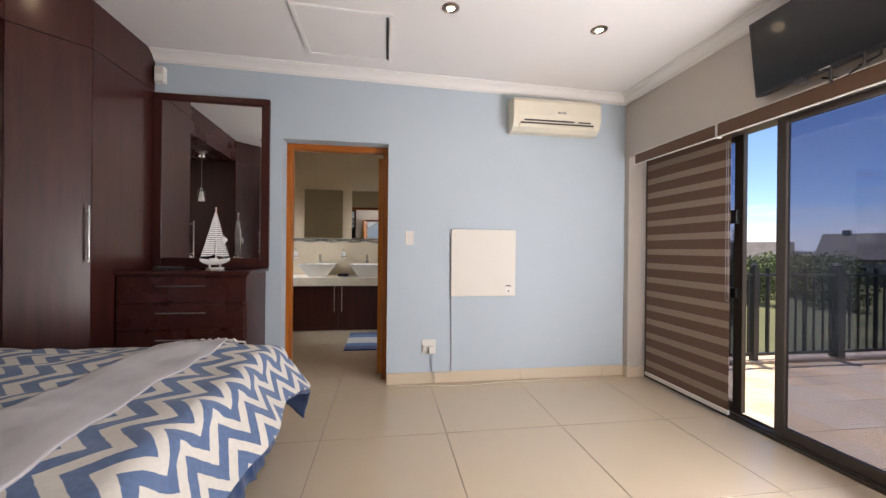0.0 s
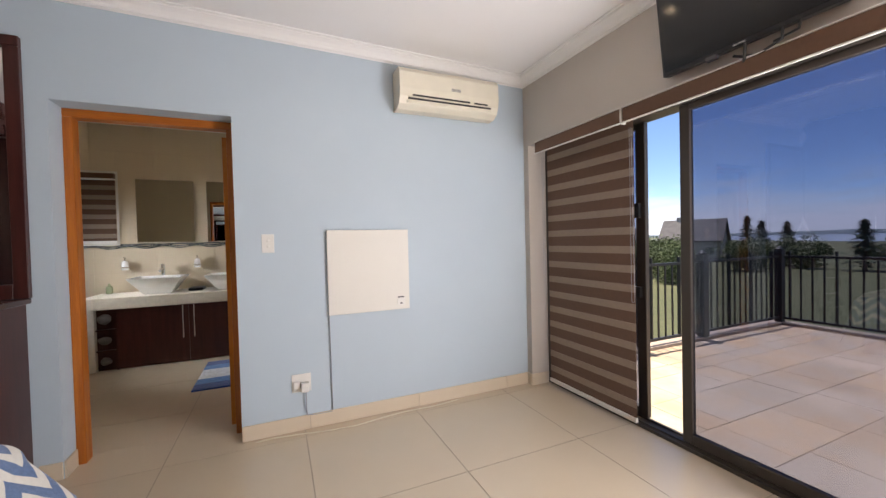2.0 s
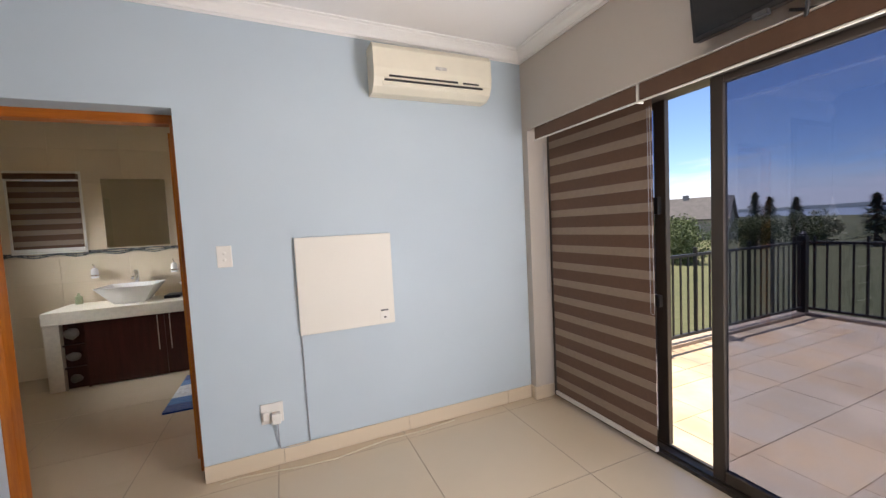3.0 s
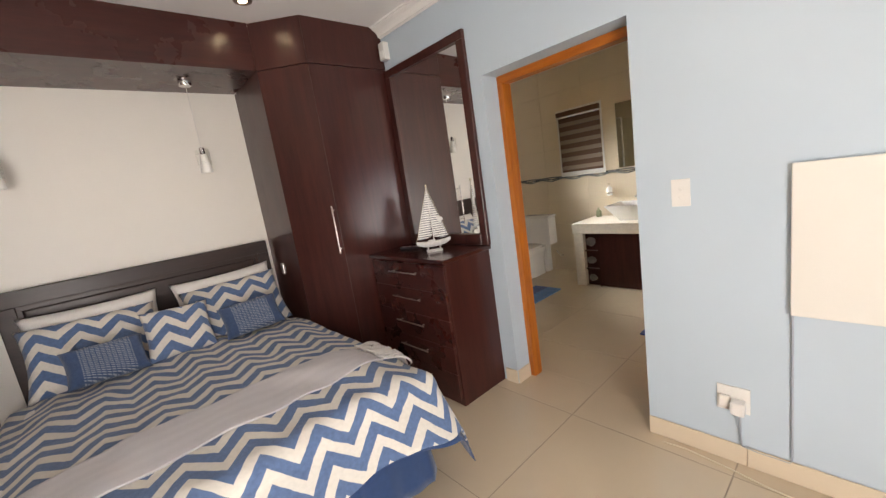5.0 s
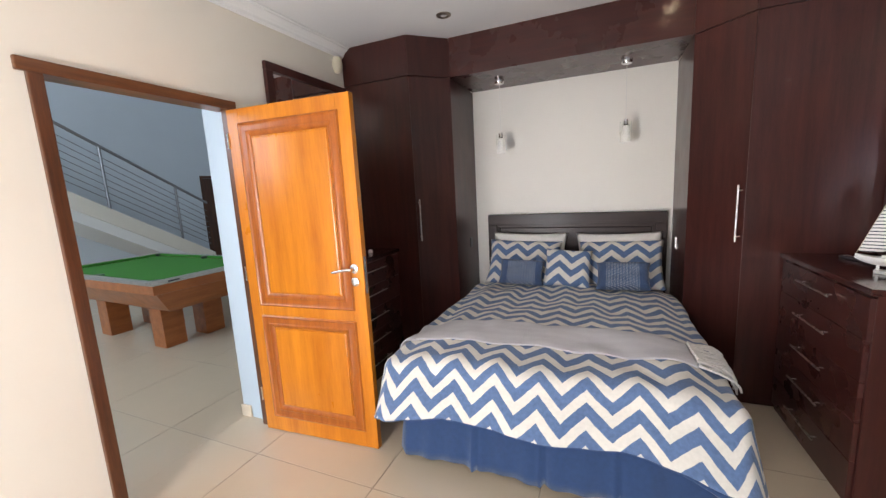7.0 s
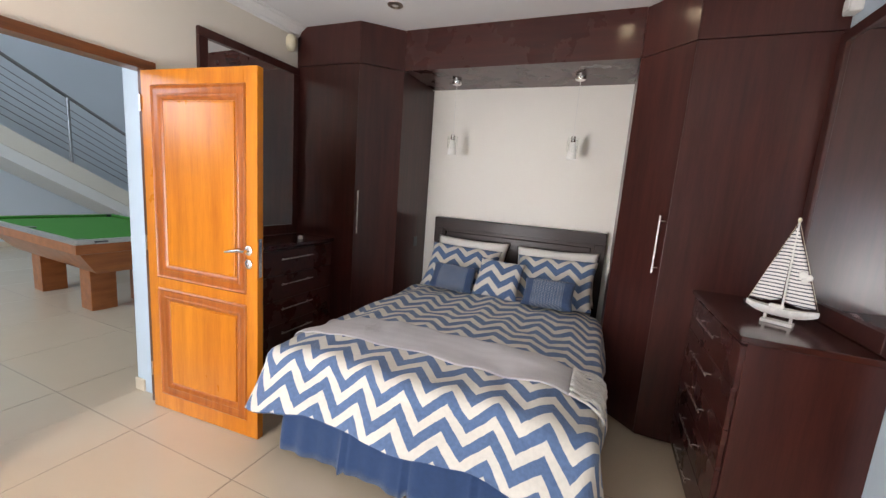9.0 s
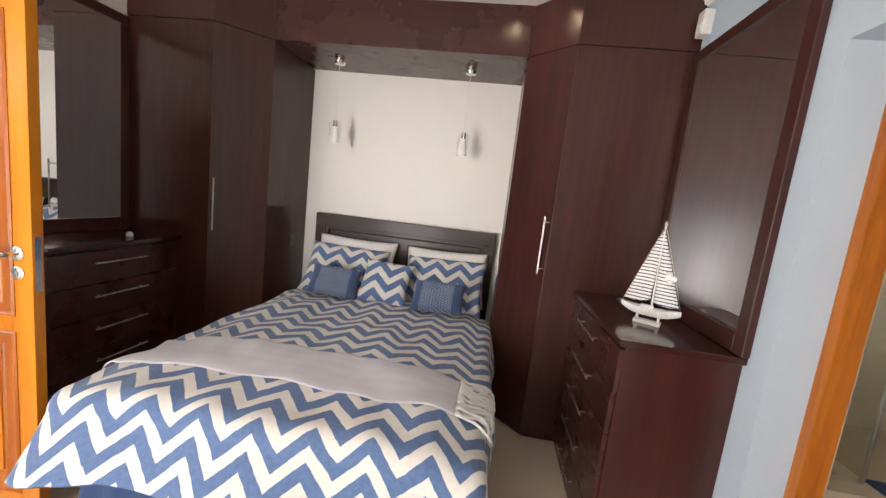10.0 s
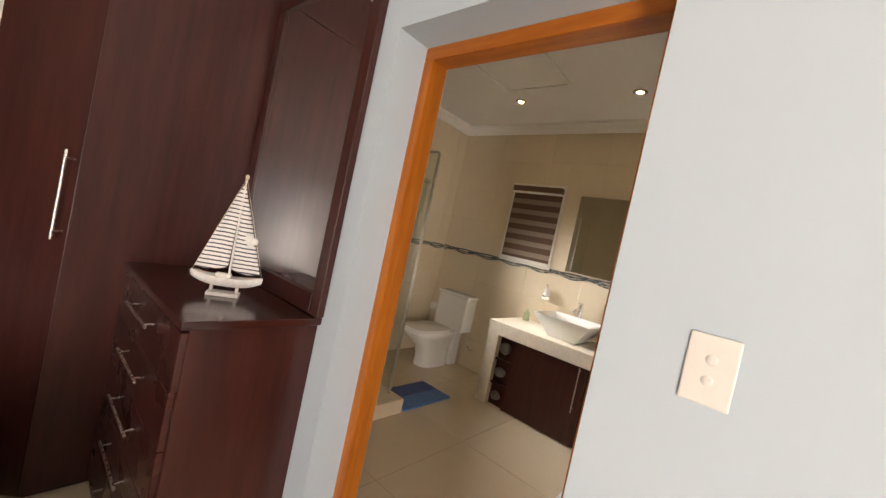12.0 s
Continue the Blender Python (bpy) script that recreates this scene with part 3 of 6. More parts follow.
structure("hall_wall_north", B(((HX0, S2 - 0.02, 0), (EN0, S2, HCEIL)), ((EN1, S2 - 0.02, 0), (HX1, S2, HCEIL)), ((EN0, S2 - 0.02, ENT), (EN1, S2, HCEIL))),
          M_WHITE, "white hall wall round the bedroom doorway", "wall")
structure("hall_ceiling", B(((HX0, HY0, HCEIL), (HX1, S2, HCEIL + 0.1))), M_CEIL, "high white hall ceiling", "ceiling")
structure("hall_baseboard", B(((-4.70, HY0, 0.001), (HX1, HY0 + 0.014, 0.09)), bevel=0.003), M_SKTILE, "cream tile skirting in the hall", "baseboard")
# added dark sheet: its colour gives the unlit depth behind the doorway
structure("hall_back_room", B(((-5.75, HY0 - 1.2, 0), (-4.5, HY0 - 1.0, 2.3))), M_DARK, "dark backing sheet standing for the shade beyond the far doorway", "wall")
dk = thing("door_3", (-5.1, HY0, 0), "dark brown timber door frame in the hall wall", "door frame", kind="structure")
part("jamb", B(((-5.55, HY0 - 0.15, 0), (-5.49, HY0 + 0.02, 2.14)), bevel=0.004), M_FRAMED, dk)
part("jamb", B(((-4.76, HY0 - 0.15, 0), (-4.70, HY0 + 0.02, 2.14)), bevel=0.004), M_FRAMED, dk)
part("head", B(((-5.49, HY0 - 0.15, 2.08), (-4.76, HY0 + 0.02, 2.14)), bevel=0.004), M_FRAMED, dk)
part("leaf", B(((-5.30, HY0 - 0.12, 0.01), (-4.76, HY0 - 0.08, 2.08)), bevel=0.004), M_FRAMED, dk)

# ---------------------------------------------------------------- doors
df = thing("door_1_frame", (0, 4.24, 0), "orange-brown hardwood frame set in the bathroom doorway", "door frame", kind="structure")
part("jamb", B(((OP0 + 0.0, 4.19, 0.0), (OP0 + 0.046, 4.275, OPT - 0.05)), bevel=0.006), M_FRAME, df)
part("jamb", B(((OP1 - 0.046, 4.19, 0.0), (OP1, 4.275, OPT - 0.05)), bevel=0.006), M_FRAME, df)
part("head", B(((OP0, 4.19, OPT - 0.05), (OP1, 4.275, OPT)), bevel=0.006), M_FRAMEX, df)
ef = thing("door_2_frame", (0.2, 0.4, 0), "dark brown timber frame round the entry doorway", "door frame", kind="structure")
part("jamb", B(((EN0, 0.482, 0), (EN0 + 0.05, SOUTH + 0.034, ENT - 0.05)), bevel=0.005), M_FRAMED, ef)
part("jamb", B(((EN1 - 0.05, 0.40, 0), (EN1, SOUTH + 0.02, ENT - 0.05)), bevel=0.005), M_FRAMED, ef)
part("head", B(((EN0 - 0.03, 0.40, ENT - 0.05), (EN1 + 0.03, SOUTH + 0.02, ENT + 0.002)), bevel=0.005), M_FRAMEDX, ef)
structure("entry_reveal", B(((EN0 - 0.001, S2 - 0.021, 0.0), (EN0 + 0.006, 0.481, ENT))), M_BLUE, "pale blue plastered reveal of the entry doorway", "reveal")
structure("baseboard_reveal", B(((EN0 + 0.0061, S2 - 0.034, 0.001), (EN0 + 0.018, S2 + 0.06, 0.085)), bevel=0.002, seg=1), M_SKTILE, "cream skirting return in the entry doorway", "baseboard")


def panel_door(name, m, label, width=0.845, height=2.04, handed=1):
    """A panelled leaf, its hinge edge at the origin, running along +x; both faces moulded."""
    d = thing(name, (0, 0, 0), label, "door", kind="structure")
    t = 0.02
    z1, z2, z3, z4, sx = 0.112, 0.775, 0.860, height - 0.092, 0.086
    stiles = [((0, -t, 0), (sx, t, height)), ((width - sx, -t, 0), (width, t, height)), ((sx, -t, 0), (width - sx, t, z1)),
              ((sx, -t, z2), (width - sx, t, z3)), ((sx, -t, z4), (width - sx, t, height))]
    part("frame", B(*stiles, bevel=0.0012, seg=1), M_ORANGE, d)
    for a, b in ((z1, z2), (z3, z4)):
        bm = bmesh.new()
        box(bm, (sx - 0.001, -0.008, a - 0.001), (width - sx + 0.001, 0.008, b + 0.001))
        box(bm, (sx + 0.072, -0.016, a + 0.072), (width - sx - 0.072, 0.016, b - 0.072), 0.008, 2)
        part("panel", bm, M_ORANGE, d)
        for s in (-1, 1):
            bm = bmesh.new()
            prof = [(0.0, 0.004), (0.0, 0.023), (0.008, 0.028), (0.017, 0.021), (0.024, 0.0205), (0.046, 0.0195), (0.054, 0.025), (0.064, 0.023), (0.080, 0.009)]
            cs = [(sx - 0.012, a - 0.012), (width - sx + 0.012, a - 0.012), (width - sx + 0.012, b + 0.012), (sx - 0.012, b + 0.012)]
            cen = ((sx + width - sx) / 2, (a + b) / 2)
            rings = []
            for cx, cz in cs:
                ix, iz = (1 if cx < cen[0] else -1), (1 if cz < cen[1] else -1)
                rings.append([bm.verts.new((cx + ix * q, s * h, cz + iz * q)) for q, h in prof])
            for k in range(4):
                r, q = rings[k], rings[(k + 1) % 4]
                for i in range(len(prof) - 1):
                    bm.faces.new((r[i], q[i], q[i + 1], r[i + 1]))
                bm.faces.new((r[0], r[-1], q[-1], q[0]))
            part("moulding", bm, M_MOULD, d, smooth=40)
    for s in (-1, 1):
        rot = Matrix.Rotation(radians(-90 * s), 4, "X")
        bm = bmesh.new()
        lathe(bm, [(0.027, 0), (0.027, 0.006), (0.022, 0.010)], (width - 0.055, s * t, 1.094), 24, rot)
        lathe(bm, [(0.009, 0.008), (0.009, 0.045)], (width - 0.055, s * t, 1.094), 16, rot)
        y = s * (t + 0.045)
        tube(bm, [(width - 0.047, y, 1.094), (width - 0.075, y, 1.096), (width - 0.12, y, 1.088), (width - 0.165, y, 1.079), (width - 0.18, y * 0.95, 1.077)], [0.009, 0.010, 0.009, 0.008, 0.006], 10)
        part("handle", bm, M_CHROME, d, "polished chrome lever handle", 50)
        bm = bmesh.new()
        lathe(bm, [(0.026, 0), (0.026, 0.006), (0.020, 0.010), (0.008, 0.010), (0.006, 0.004)], (width - 0.055, s * t, 1.020), 24, rot)
        part("key_rose", bm, M_CHROME, d, "round chrome keyhole plate", 50)
    part("latch_plate", B(((width - 0.001, -0.011, 0.95), (width + 0.0015, 0.011, 1.16))), M_CHROME, d)
    for z in (0.25, 1.05, 1.85):
        bm = bmesh.new()
        tube(bm, [(-0.004, -t - 0.004, z - 0.045), (-0.004, -t - 0.004, z + 0.045)], 0.006, 10)
        part("hinge", bm, M_CHROME, d)
    d.matrix_world = m
    return d


panel_door("door_2", pose(-0.195, 0.553, 0.006, 0, 0, 93.8), "open orange-brown panelled hardwood door with chrome lever handle", 0.83, 2.025)
panel_door("door_1", pose(0.372, 4.335, 0.008, 0, 0, 86.0), "open orange-brown panelled bathroom door with chrome handle", 0.76, 2.03)

# ---------------------------------------------------------------- sliding doors and blinds
gx = 2.93
sd = thing("window_1", (gx, 2.4, 0), "dark bronze aluminium sliding glass doors, partly open", "sliding door", kind="structure")
part("track", B(((gx - 0.06, GL0, -0.02), (gx + 0.07, GL1, 0.022)), ((gx - 0.035, GL0, 0.022), (gx - 0.028, GL1, 0.034)), ((gx + 0.03, GL0, 0.022), (gx + 0.037, GL1, 0.034))), M_ALU, sd)
part("head", B(((gx - 0.06, GL0, 2.04), (gx + 0.07, GL1, GLT))), M_ALU, sd)
part("side_frame", B(((gx - 0.06, GL1 - 0.035, 0.022), (gx + 0.07, GL1, 2.04)), bevel=0.003), M_ALU, sd)
part("side_frame", B(((gx - 0.06, GL0, 0.022), (gx + 0.07, GL0 + 0.035, 2.04)), bevel=0.003), M_ALU, sd)


def sash(name, x, y0, y1, glass, wide=0.06):
    fr = part(name, B(((x - 0.018, y0, 0.035), (x + 0.018, y0 + wide, 2.04)), ((x - 0.018, y1 - wide, 0.035), (x + 0.018, y1, 2.04)),
                      ((x - 0.018, y0 + wide, 0.035), (x + 0.018, y1 - wide, 0.095)), ((x - 0.018, y0 + wide, 2.005), (x + 0.018, y1 - wide, 2.04)), bevel=0.003, seg=1), M_ALU, sd)
    p = part("pane", B(((x - 0.003, y0 + wide - 0.01, 0.085), (x + 0.003, y1 - wide + 0.01, 2.015))), glass, fr, "grey-tinted glass pane")
    p.visible_shadow = False
    return fr


sash("sash", gx - 0.015, 1.20, 2.79, M_TINT)
sash("sash", gx + 0.045, GL0 + 0.03, 1.60, M_TINT)
fixed = sash("sash", gx + 0.045, 3.072, GL1 - 0.03, M_TINT, 0.072)
part("lock", B(((gx + 0.0, 3.10, 1.40), (gx + 0.03, 3.16, 1.50)), bevel=0.004), M_BLACKP, fixed)
part("lock", B(((gx + 0.0, 3.10, 0.86), (gx + 0.03, 3.16, 0.93)), bevel=0.004), M_BLACKP, fixed)


def zebra_blind(name, wall_x, y0, y1, ztop, zbot, cloth_x, band=0.072, label="", down=True, cloth=(0.0, 1.0)):
    """A roller blind of alternating brown and sheer bands under a brown cassette; hung on a wall that faces -x."""
    b = thing(name, (wall_x, (y0 + y1) / 2, zbot), label, "blind")
    part("cassette", B(((wall_x - 0.040, y0, ztop), (wall_x - 0.002, y1, ztop + 0.085)), bevel=0.008), M_BLIND, b, "brown cloth-covered cassette")
    part("trim", B(((wall_x - 0.044, y0, ztop - 0.010), (wall_x - 0.034, y1, ztop - 0.001)), ((wall_x - 0.044, y0, ztop + 0.0855), (wall_x - 0.002, y1, ztop + 0.091)), bevel=0.002, seg=1), M_PLAST, b, "white plastic edging")
    part("end_cap", B(((wall_x - 0.046, y0 - 0.012, ztop - 0.012), (wall_x - 0.002, y0 - 0.0005, ztop + 0.09)), bevel=0.004), M_PLAST, b)
    if not down:
        return b
    c0, c1 = cloth
    z, k = ztop + 0.08, 0
    while z > zbot + 0.02:
        h = min(band * (0.708 if k % 2 else 1.06), z - zbot)
        part("sheer_band" if k % 2 else "band", B(((cloth_x - 0.001 - 0.0016 * (k % 2), c0, z - h + 0.0002), (cloth_x, c1, z - 0.0002))), M_SHEER if k % 2 else M_BLIND, b)
        z -= h
        k += 1
    part("bottom_bar", B(((cloth_x - 0.014, c0 - 0.002, zbot - 0.012), (cloth_x + 0.010, c1 + 0.002, zbot + 0.018)), bevel=0.004), M_PLAST, b)
    for y in (c1 + 0.016, c0 - 0.012):
        bm = bmesh.new()
        x = cloth_x - 0.035
        tube(bm, [(x, y, ztop)] + [(x, y + 0.012 * math.sin(a) - 0.0, 0.86 - 0.015 * math.cos(a)) for a in (-1.4, -0.7, 0, 0.7, 1.4)] + [(x, y + 0.014, ztop)], 0.0013, 6)
        part("bead_chain", bm, M_CABLE, b)
    return b


zebra_blind("roller_blind", EAST, 2.996, 3.845, 1.980, 0.052, 2.835, 0.0727, "brown and beige striped day-night roller blind, lowered", True, (3.055, 3.914))
zebra_blind("roller_blind", EAST, 1.02, 2.983, 1.980, 0.04, 2.835, 0.076, "brown cloth blind cassette, its blind rolled up", False)

# ---------------------------------------------------------------- wardrobe wall
MIRROR_Y = 4.53       # the south unit mirrors the north one: y -> MIRROR_Y - y


def mirrored(p, k):
    """Plan points of the north unit, or their mirror for the south one."""
    return [(x, y if k > 0 else MIRROR_Y - y) for x, y in p]


def bar_handle(parent, a, b, out, r=0.0055, stand=0.032):
    a, b, out = Vector(a), Vector(b), Vector(out).normalized()
    d = (b - a).normalized()
    bm = bmesh.new()
    tube(bm, [a + out * stand - d * 0.022, b + out * stand + d * 0.022], r, 10)
    for p in (a + d * 0.01, b - d * 0.01):
        tube(bm, [p, p + out * stand], r * 0.75, 8)
    return part("handle", bm, M_STEEL, parent, "brushed steel bar handle", 50)


def wardrobe(k, label):
    y = lambda v: v if k > 0 else MIRROR_Y - v
    w = thing("wardrobe", (-1.8, y(3.6), 0), label, "wardrobe", "wardrobes beside the bed")
    wall = NORTH if k > 0 else MIRROR_Y - SOUTH
    body = mirrored([(WEST + 0.002, 3.159), (-1.677, 3.159), (-1.432, 3.414), (-1.432, wall - 0.002), (WEST + 0.002, wall - 0.002)], k)
    bm = bmesh.new()
    prism(bm, body, 0.0, BOX_TOP)
    part("body", bm, M_DARK, w)
    # inner side panel beside the bed
    bm = bmesh.new()
    prism(bm, mirrored([(WEST + 0.003, 3.139), (-1.672, 3.139), (-1.677, 3.1585), (WEST + 0.003, 3.1585)], k), 0.0, 2.43, 0.001)
    part("side_panel", bm, M_DARK, w)
    # angled door, its upper flap and the plain front
    a, b = Vector((-1.667, 3.136, 0)), Vector((-1.416, 3.398, 0))
    nrm = Vector((b - a)).cross(Vector((0, 0, 1))).normalized()
    for name, z0, z1 in (("door", 0.02, 2.428), ("flap", 2.434, BOX_TOP - 0.002)):
        bm = bmesh.new()
        pts = [a, b, b - nrm * 0.016, a - nrm * 0.016]
        prism(bm, mirrored([(p.x, p.y) for p in pts], k), z0, z1, 0.0012)
        d = part(name, bm, M_DARK, w)
        if name == "door":
            q = b - (b - a).normalized() * 0.018
            n2 = nrm if k > 0 else Vector((nrm.x, -nrm.y, 0))
            bar_handle(d, (q.x, y(q.y), 1.11), (q.x, y(q.y), 1.418), n2, stand=0.044)
    for name, z0, z1 in (("panel", 0.02, 2.428), ("upper_panel", 2.434, BOX_TOP - 0.002)):
        bm = bmesh.new()
        prism(bm, mirrored([(-1.414, 3.400), (-1.414, wall - 0.003), (-1.4315, wall - 0.003), (-1.4315, 3.400)], k), z0, z1, 0.0012)
        part(name, bm, M_DARK, w)
    return w


wardrobe(1, "tall dark mahogany corner wardrobe beside the bed and mirror")
wardrobe(-1, "tall dark mahogany corner wardrobe near the entry door")
br = thing("bulkhead", (-1.95, 2.276, 2.43), "dark mahogany bulkhead joining two wardrobes over the bed", "bulkhead")
part("front", B(((-1.684, 1.395, 2.434), (-1.667, 3.135, BOX_TOP + 0.002)), bevel=0.001), M_DARKX, br)
part("soffit", B(((WEST + 0.003, 1.392, 2.437), (-1.685, 3.138, 2.46)), bevel=0.001), M_DARKX, br)


def dresser(k):
    y = lambda v: v if k > 0 else MIRROR_Y - v
    wall = NORTH - 0.002 if k > 0 else MIRROR_Y - SOUTH - 0.002

    def bx(x0, x1, y0, y1, z0, z1, bev=0.0015):
        ya, yb = sorted((y(y0), y(y1)))
        return B(((x0, ya, z0), (x1, yb, z1)), bevel=bev, seg=1)
    d = thing("chest_of_drawers", (-0.97, y(3.82), 0), "dark mahogany chest of five drawers with steel handles", "dresser", "built-in dressers under mirrors")
    part("carcass", bx(-1.412, -0.563, 3.622, wall, 0.0, 0.992), M_DARK, d)
    part("top", bx(-1.413, -0.540, 3.590, wall, 0.9925, 1.02, 0.003), M_TOP, d)
    for i in range(5):
        zc = 0.915 - 0.187 * i
        z0, z1 = zc - 0.121 if i < 4 else 0.05, zc + 0.062
        f = part("drawer", bx(-1.395, -0.577 if i else -0.564, 3.602, 3.6215, z0, z1), M_DARKX, d)
        bar_handle(f, (-1.115, y(3.602), zc), (-0.84, y(3.602), zc), (0, -k, 0), 0.005, 0.03)
    m = thing("mirror", (-0.97, wall if k > 0 else MIRROR_Y - wall, 1.022), "large wall mirror in a dark mahogany frame over the dresser", "mirror", "mirrors over the dressers")
    for a, b, c, e in ((-1.408, -0.535, 2.357, 2.412), (-1.408, -1.345, 1.022, 2.357), (-0.598, -0.535, 1.022, 2.357), (-1.345, -0.598, 1.022, 1.10)):
        part("frame", bx(a, b, wall - 0.030, wall, c, e, 0.003), M_DARK, m)
    yc = y(wall - 0.012)
    turn = Matrix.Translation((-0.97, yc, 0)) @ Matrix.Rotation(radians(1.0 * k), 4, "Z") @ Matrix.Translation((0.97, -yc, 0))
    bm = bmesh.new()
    box(bm, (-1.347, min(yc, yc + k * 0.004), 1.098), (-0.596, max(yc, yc + k * 0.004), 2.359), m=turn)
    part("glass", bm, M_MIRROR, m, "clear silvered mirror glass")
    return d


dresser(1)
dresser(-1)


# ---------------------------------------------------------------- bed
BED = dict(x0=-2.13, x1=-0.235, y0=1.565, y1=3.055, top=0.665)
bed = thing("bed", (-1.2, 2.31, 0), "double bed with espresso headboard and blue valance skirt", "bed")
part("base", B(((BED["x0"], BED["y0"] + 0.03, 0.13), (BED["x1"] - 0.03, BED["y1"] - 0.03, 0.36)), bevel=0.02), M_SKIRT, bed)
part("mattress", B(((BED["x0"], BED["y0"] + 0.01, 0.365), (BED["x1"] - 0.01, BED["y1"] - 0.01, 0.63)), bevel=0.05, seg=3), M_WHITEC, bed)
for fx in (-2.0, -0.36):
    for fy in (1.70, 2.93):
        bm = bmesh.new()
        lathe(bm, [(0.028, 0.0), (0.038, 0.02), (0.034, 0.132)], (fx, fy, 0), 14)
        part("foot", bm, M_HEAD, bed, smooth=40)


def skirt():
    """Gathered cloth hanging from under the mattress round three sides."""
    x0, x1, y0, y1 = BED["x0"], BED["x1"] - 0.012, BED["y0"] + 0.012, BED["y1"] - 0.012
    L, W = x1 - x0, y1 - y0
    total = 2 * L + W

    def place(u, v):
        s = u * total
        out = 0.010 * math.sin(s * 21) * math.sin(s * 4.3 + 1) + 0.006 * math.sin(s * 47)
        for c in (0.28, 0.52, 0.75):      # box pleats at the foot
            q = s - L - W * c
            out += 0.022 * math.exp(-(q / 0.02) ** 2) * (1 if q < 0 else -1)
        out = out * v + 0.045 * v
        z = 0.40 - 0.345 * v + 0.006 * math.sin(s * 9)
        if s < L:
            return Vector((x0 + s, y0 - out, z))
        if s < L + W:
            return Vector((x1 + out, y0 + s - L, z))
        return Vector((x1 - (s - L - W), y1 + out, z))
    bm = bmesh.new()
    grid(bm, 340, 8, place)
    ob = part("valance", bm, M_SKIRT, bed, "gathered deep blue cotton valance", 180)
    so = ob.modifiers.new("thickness", "SOLIDIFY")
    so.thickness = 0.003


skirt()
hb = part("headboard", B(((-2.277, 1.535, 0.10), (-2.262, 3.088, 1.19)), bevel=0.003), M_HEAD, bed, "espresso timber headboard with a recessed panel")
part("rail", B(((-2.2615, 1.528, 1.135), (-2.198, 3.095, 1.233)), bevel=0.004), M_HEAD, hb)
part("stile", B(((-2.2615, 1.528, 0.10), (-2.199, 1.615, 1.134)), bevel=0.004), M_HEAD, hb)
part("stile", B(((-2.2615, 3.008, 0.10), (-2.199, 3.095, 1.134)), bevel=0.004), M_HEAD, hb)
part("lip", B(((-2.2615, 1.6155, 1.104), (-2.212, 3.0075, 1.1345)), ((-2.2615, 1.6155, 0.55), (-2.212, 1.640, 1.104)), ((-2.2615, 2.983, 0.55), (-2.212, 3.0075, 1.104)), bevel=0.003), M_HEAD, hb)
part("pad", B(((-2.2615, 1.642, 0.55), (-2.232, 2.981, 1.102)), bevel=0.012, seg=3), M_HEAD, hb, "dark padded headboard panel")

DUV = dict(x0=-1.86, x1=-0.235, side=0.36, foot=0.335)


def fold(d, r, flare):
    """How far out and down a cloth lies, d past an edge."""
    q = r * math.pi / 2
    if d < q:
        return r * math.sin(d / r), r * (1 - math.cos(d / r))
    c = math.sqrt(1 - flare * flare)
    return r + (d - q) * flare, r + (d - q) * c


def on_bed(s, t, lift=0.0):
    """The place of the cloth's point: s across from the middle, t from the pillows towards the foot."""
    half = (BED["y1"] - BED["y0"]) / 2
    ym = (BED["y1"] + BED["y0"]) / 2
    length = DUV["x1"] - DUV["x0"]
    ds, dt = max(abs(s) - half, 0.0), max(t - length, 0.0)
    x, y = DUV["x0"] + min(t, length), ym + max(-half, min(half, s))
    z = BED["top"] + lift
    z += 0.026 * noise.noise(Vector((s * 2.6, t * 2.2, 3))) + 0.014 * noise.noise(Vector((s * 8, t * 6, 9)))
    z += 0.012 * math.sin(t * 5 + 2.3 * noise.noise(Vector((s * 2, t, 1)))) * max(0, 1 - t / 1.2)
    z += 0.012 * math.exp(-((t - 1.05) / 0.5) ** 2)
    z -= 0.050 * min(1.0, abs(s) / half) ** 5      # soft rounded shoulders
    d = math.hypot(ds, dt)
    if s < 0 and ds > 0 and dt > 0:        # the corner nearest the entry is gathered under, not hanging in a point
        reach = min(DUV["side"] * d / ds, DUV["foot"] * d / dt)
        d *= min(1.0, 0.35 / reach)
        ds, dt = ds * d / math.hypot(ds, dt), dt * d / math.hypot(ds, dt)
    if d > 0:
        w = dt / d
        o, down = fold(d, 0.085, 0.18 + 0.40 * w * w)
        o += lift
        wave = 0.022 * min(1, d / 0.3) * math.sin(s * 9 + 1.3) * w + 0.02 * min(1, d / 0.3) * math.sin(t * 8) * (1 - w)
        o += wave
        sx, sy = dt / d, math.copysign(ds / d, s)
        x += o * sx
        y += o * sy
        z -= down
    return Vector((x, y, z))


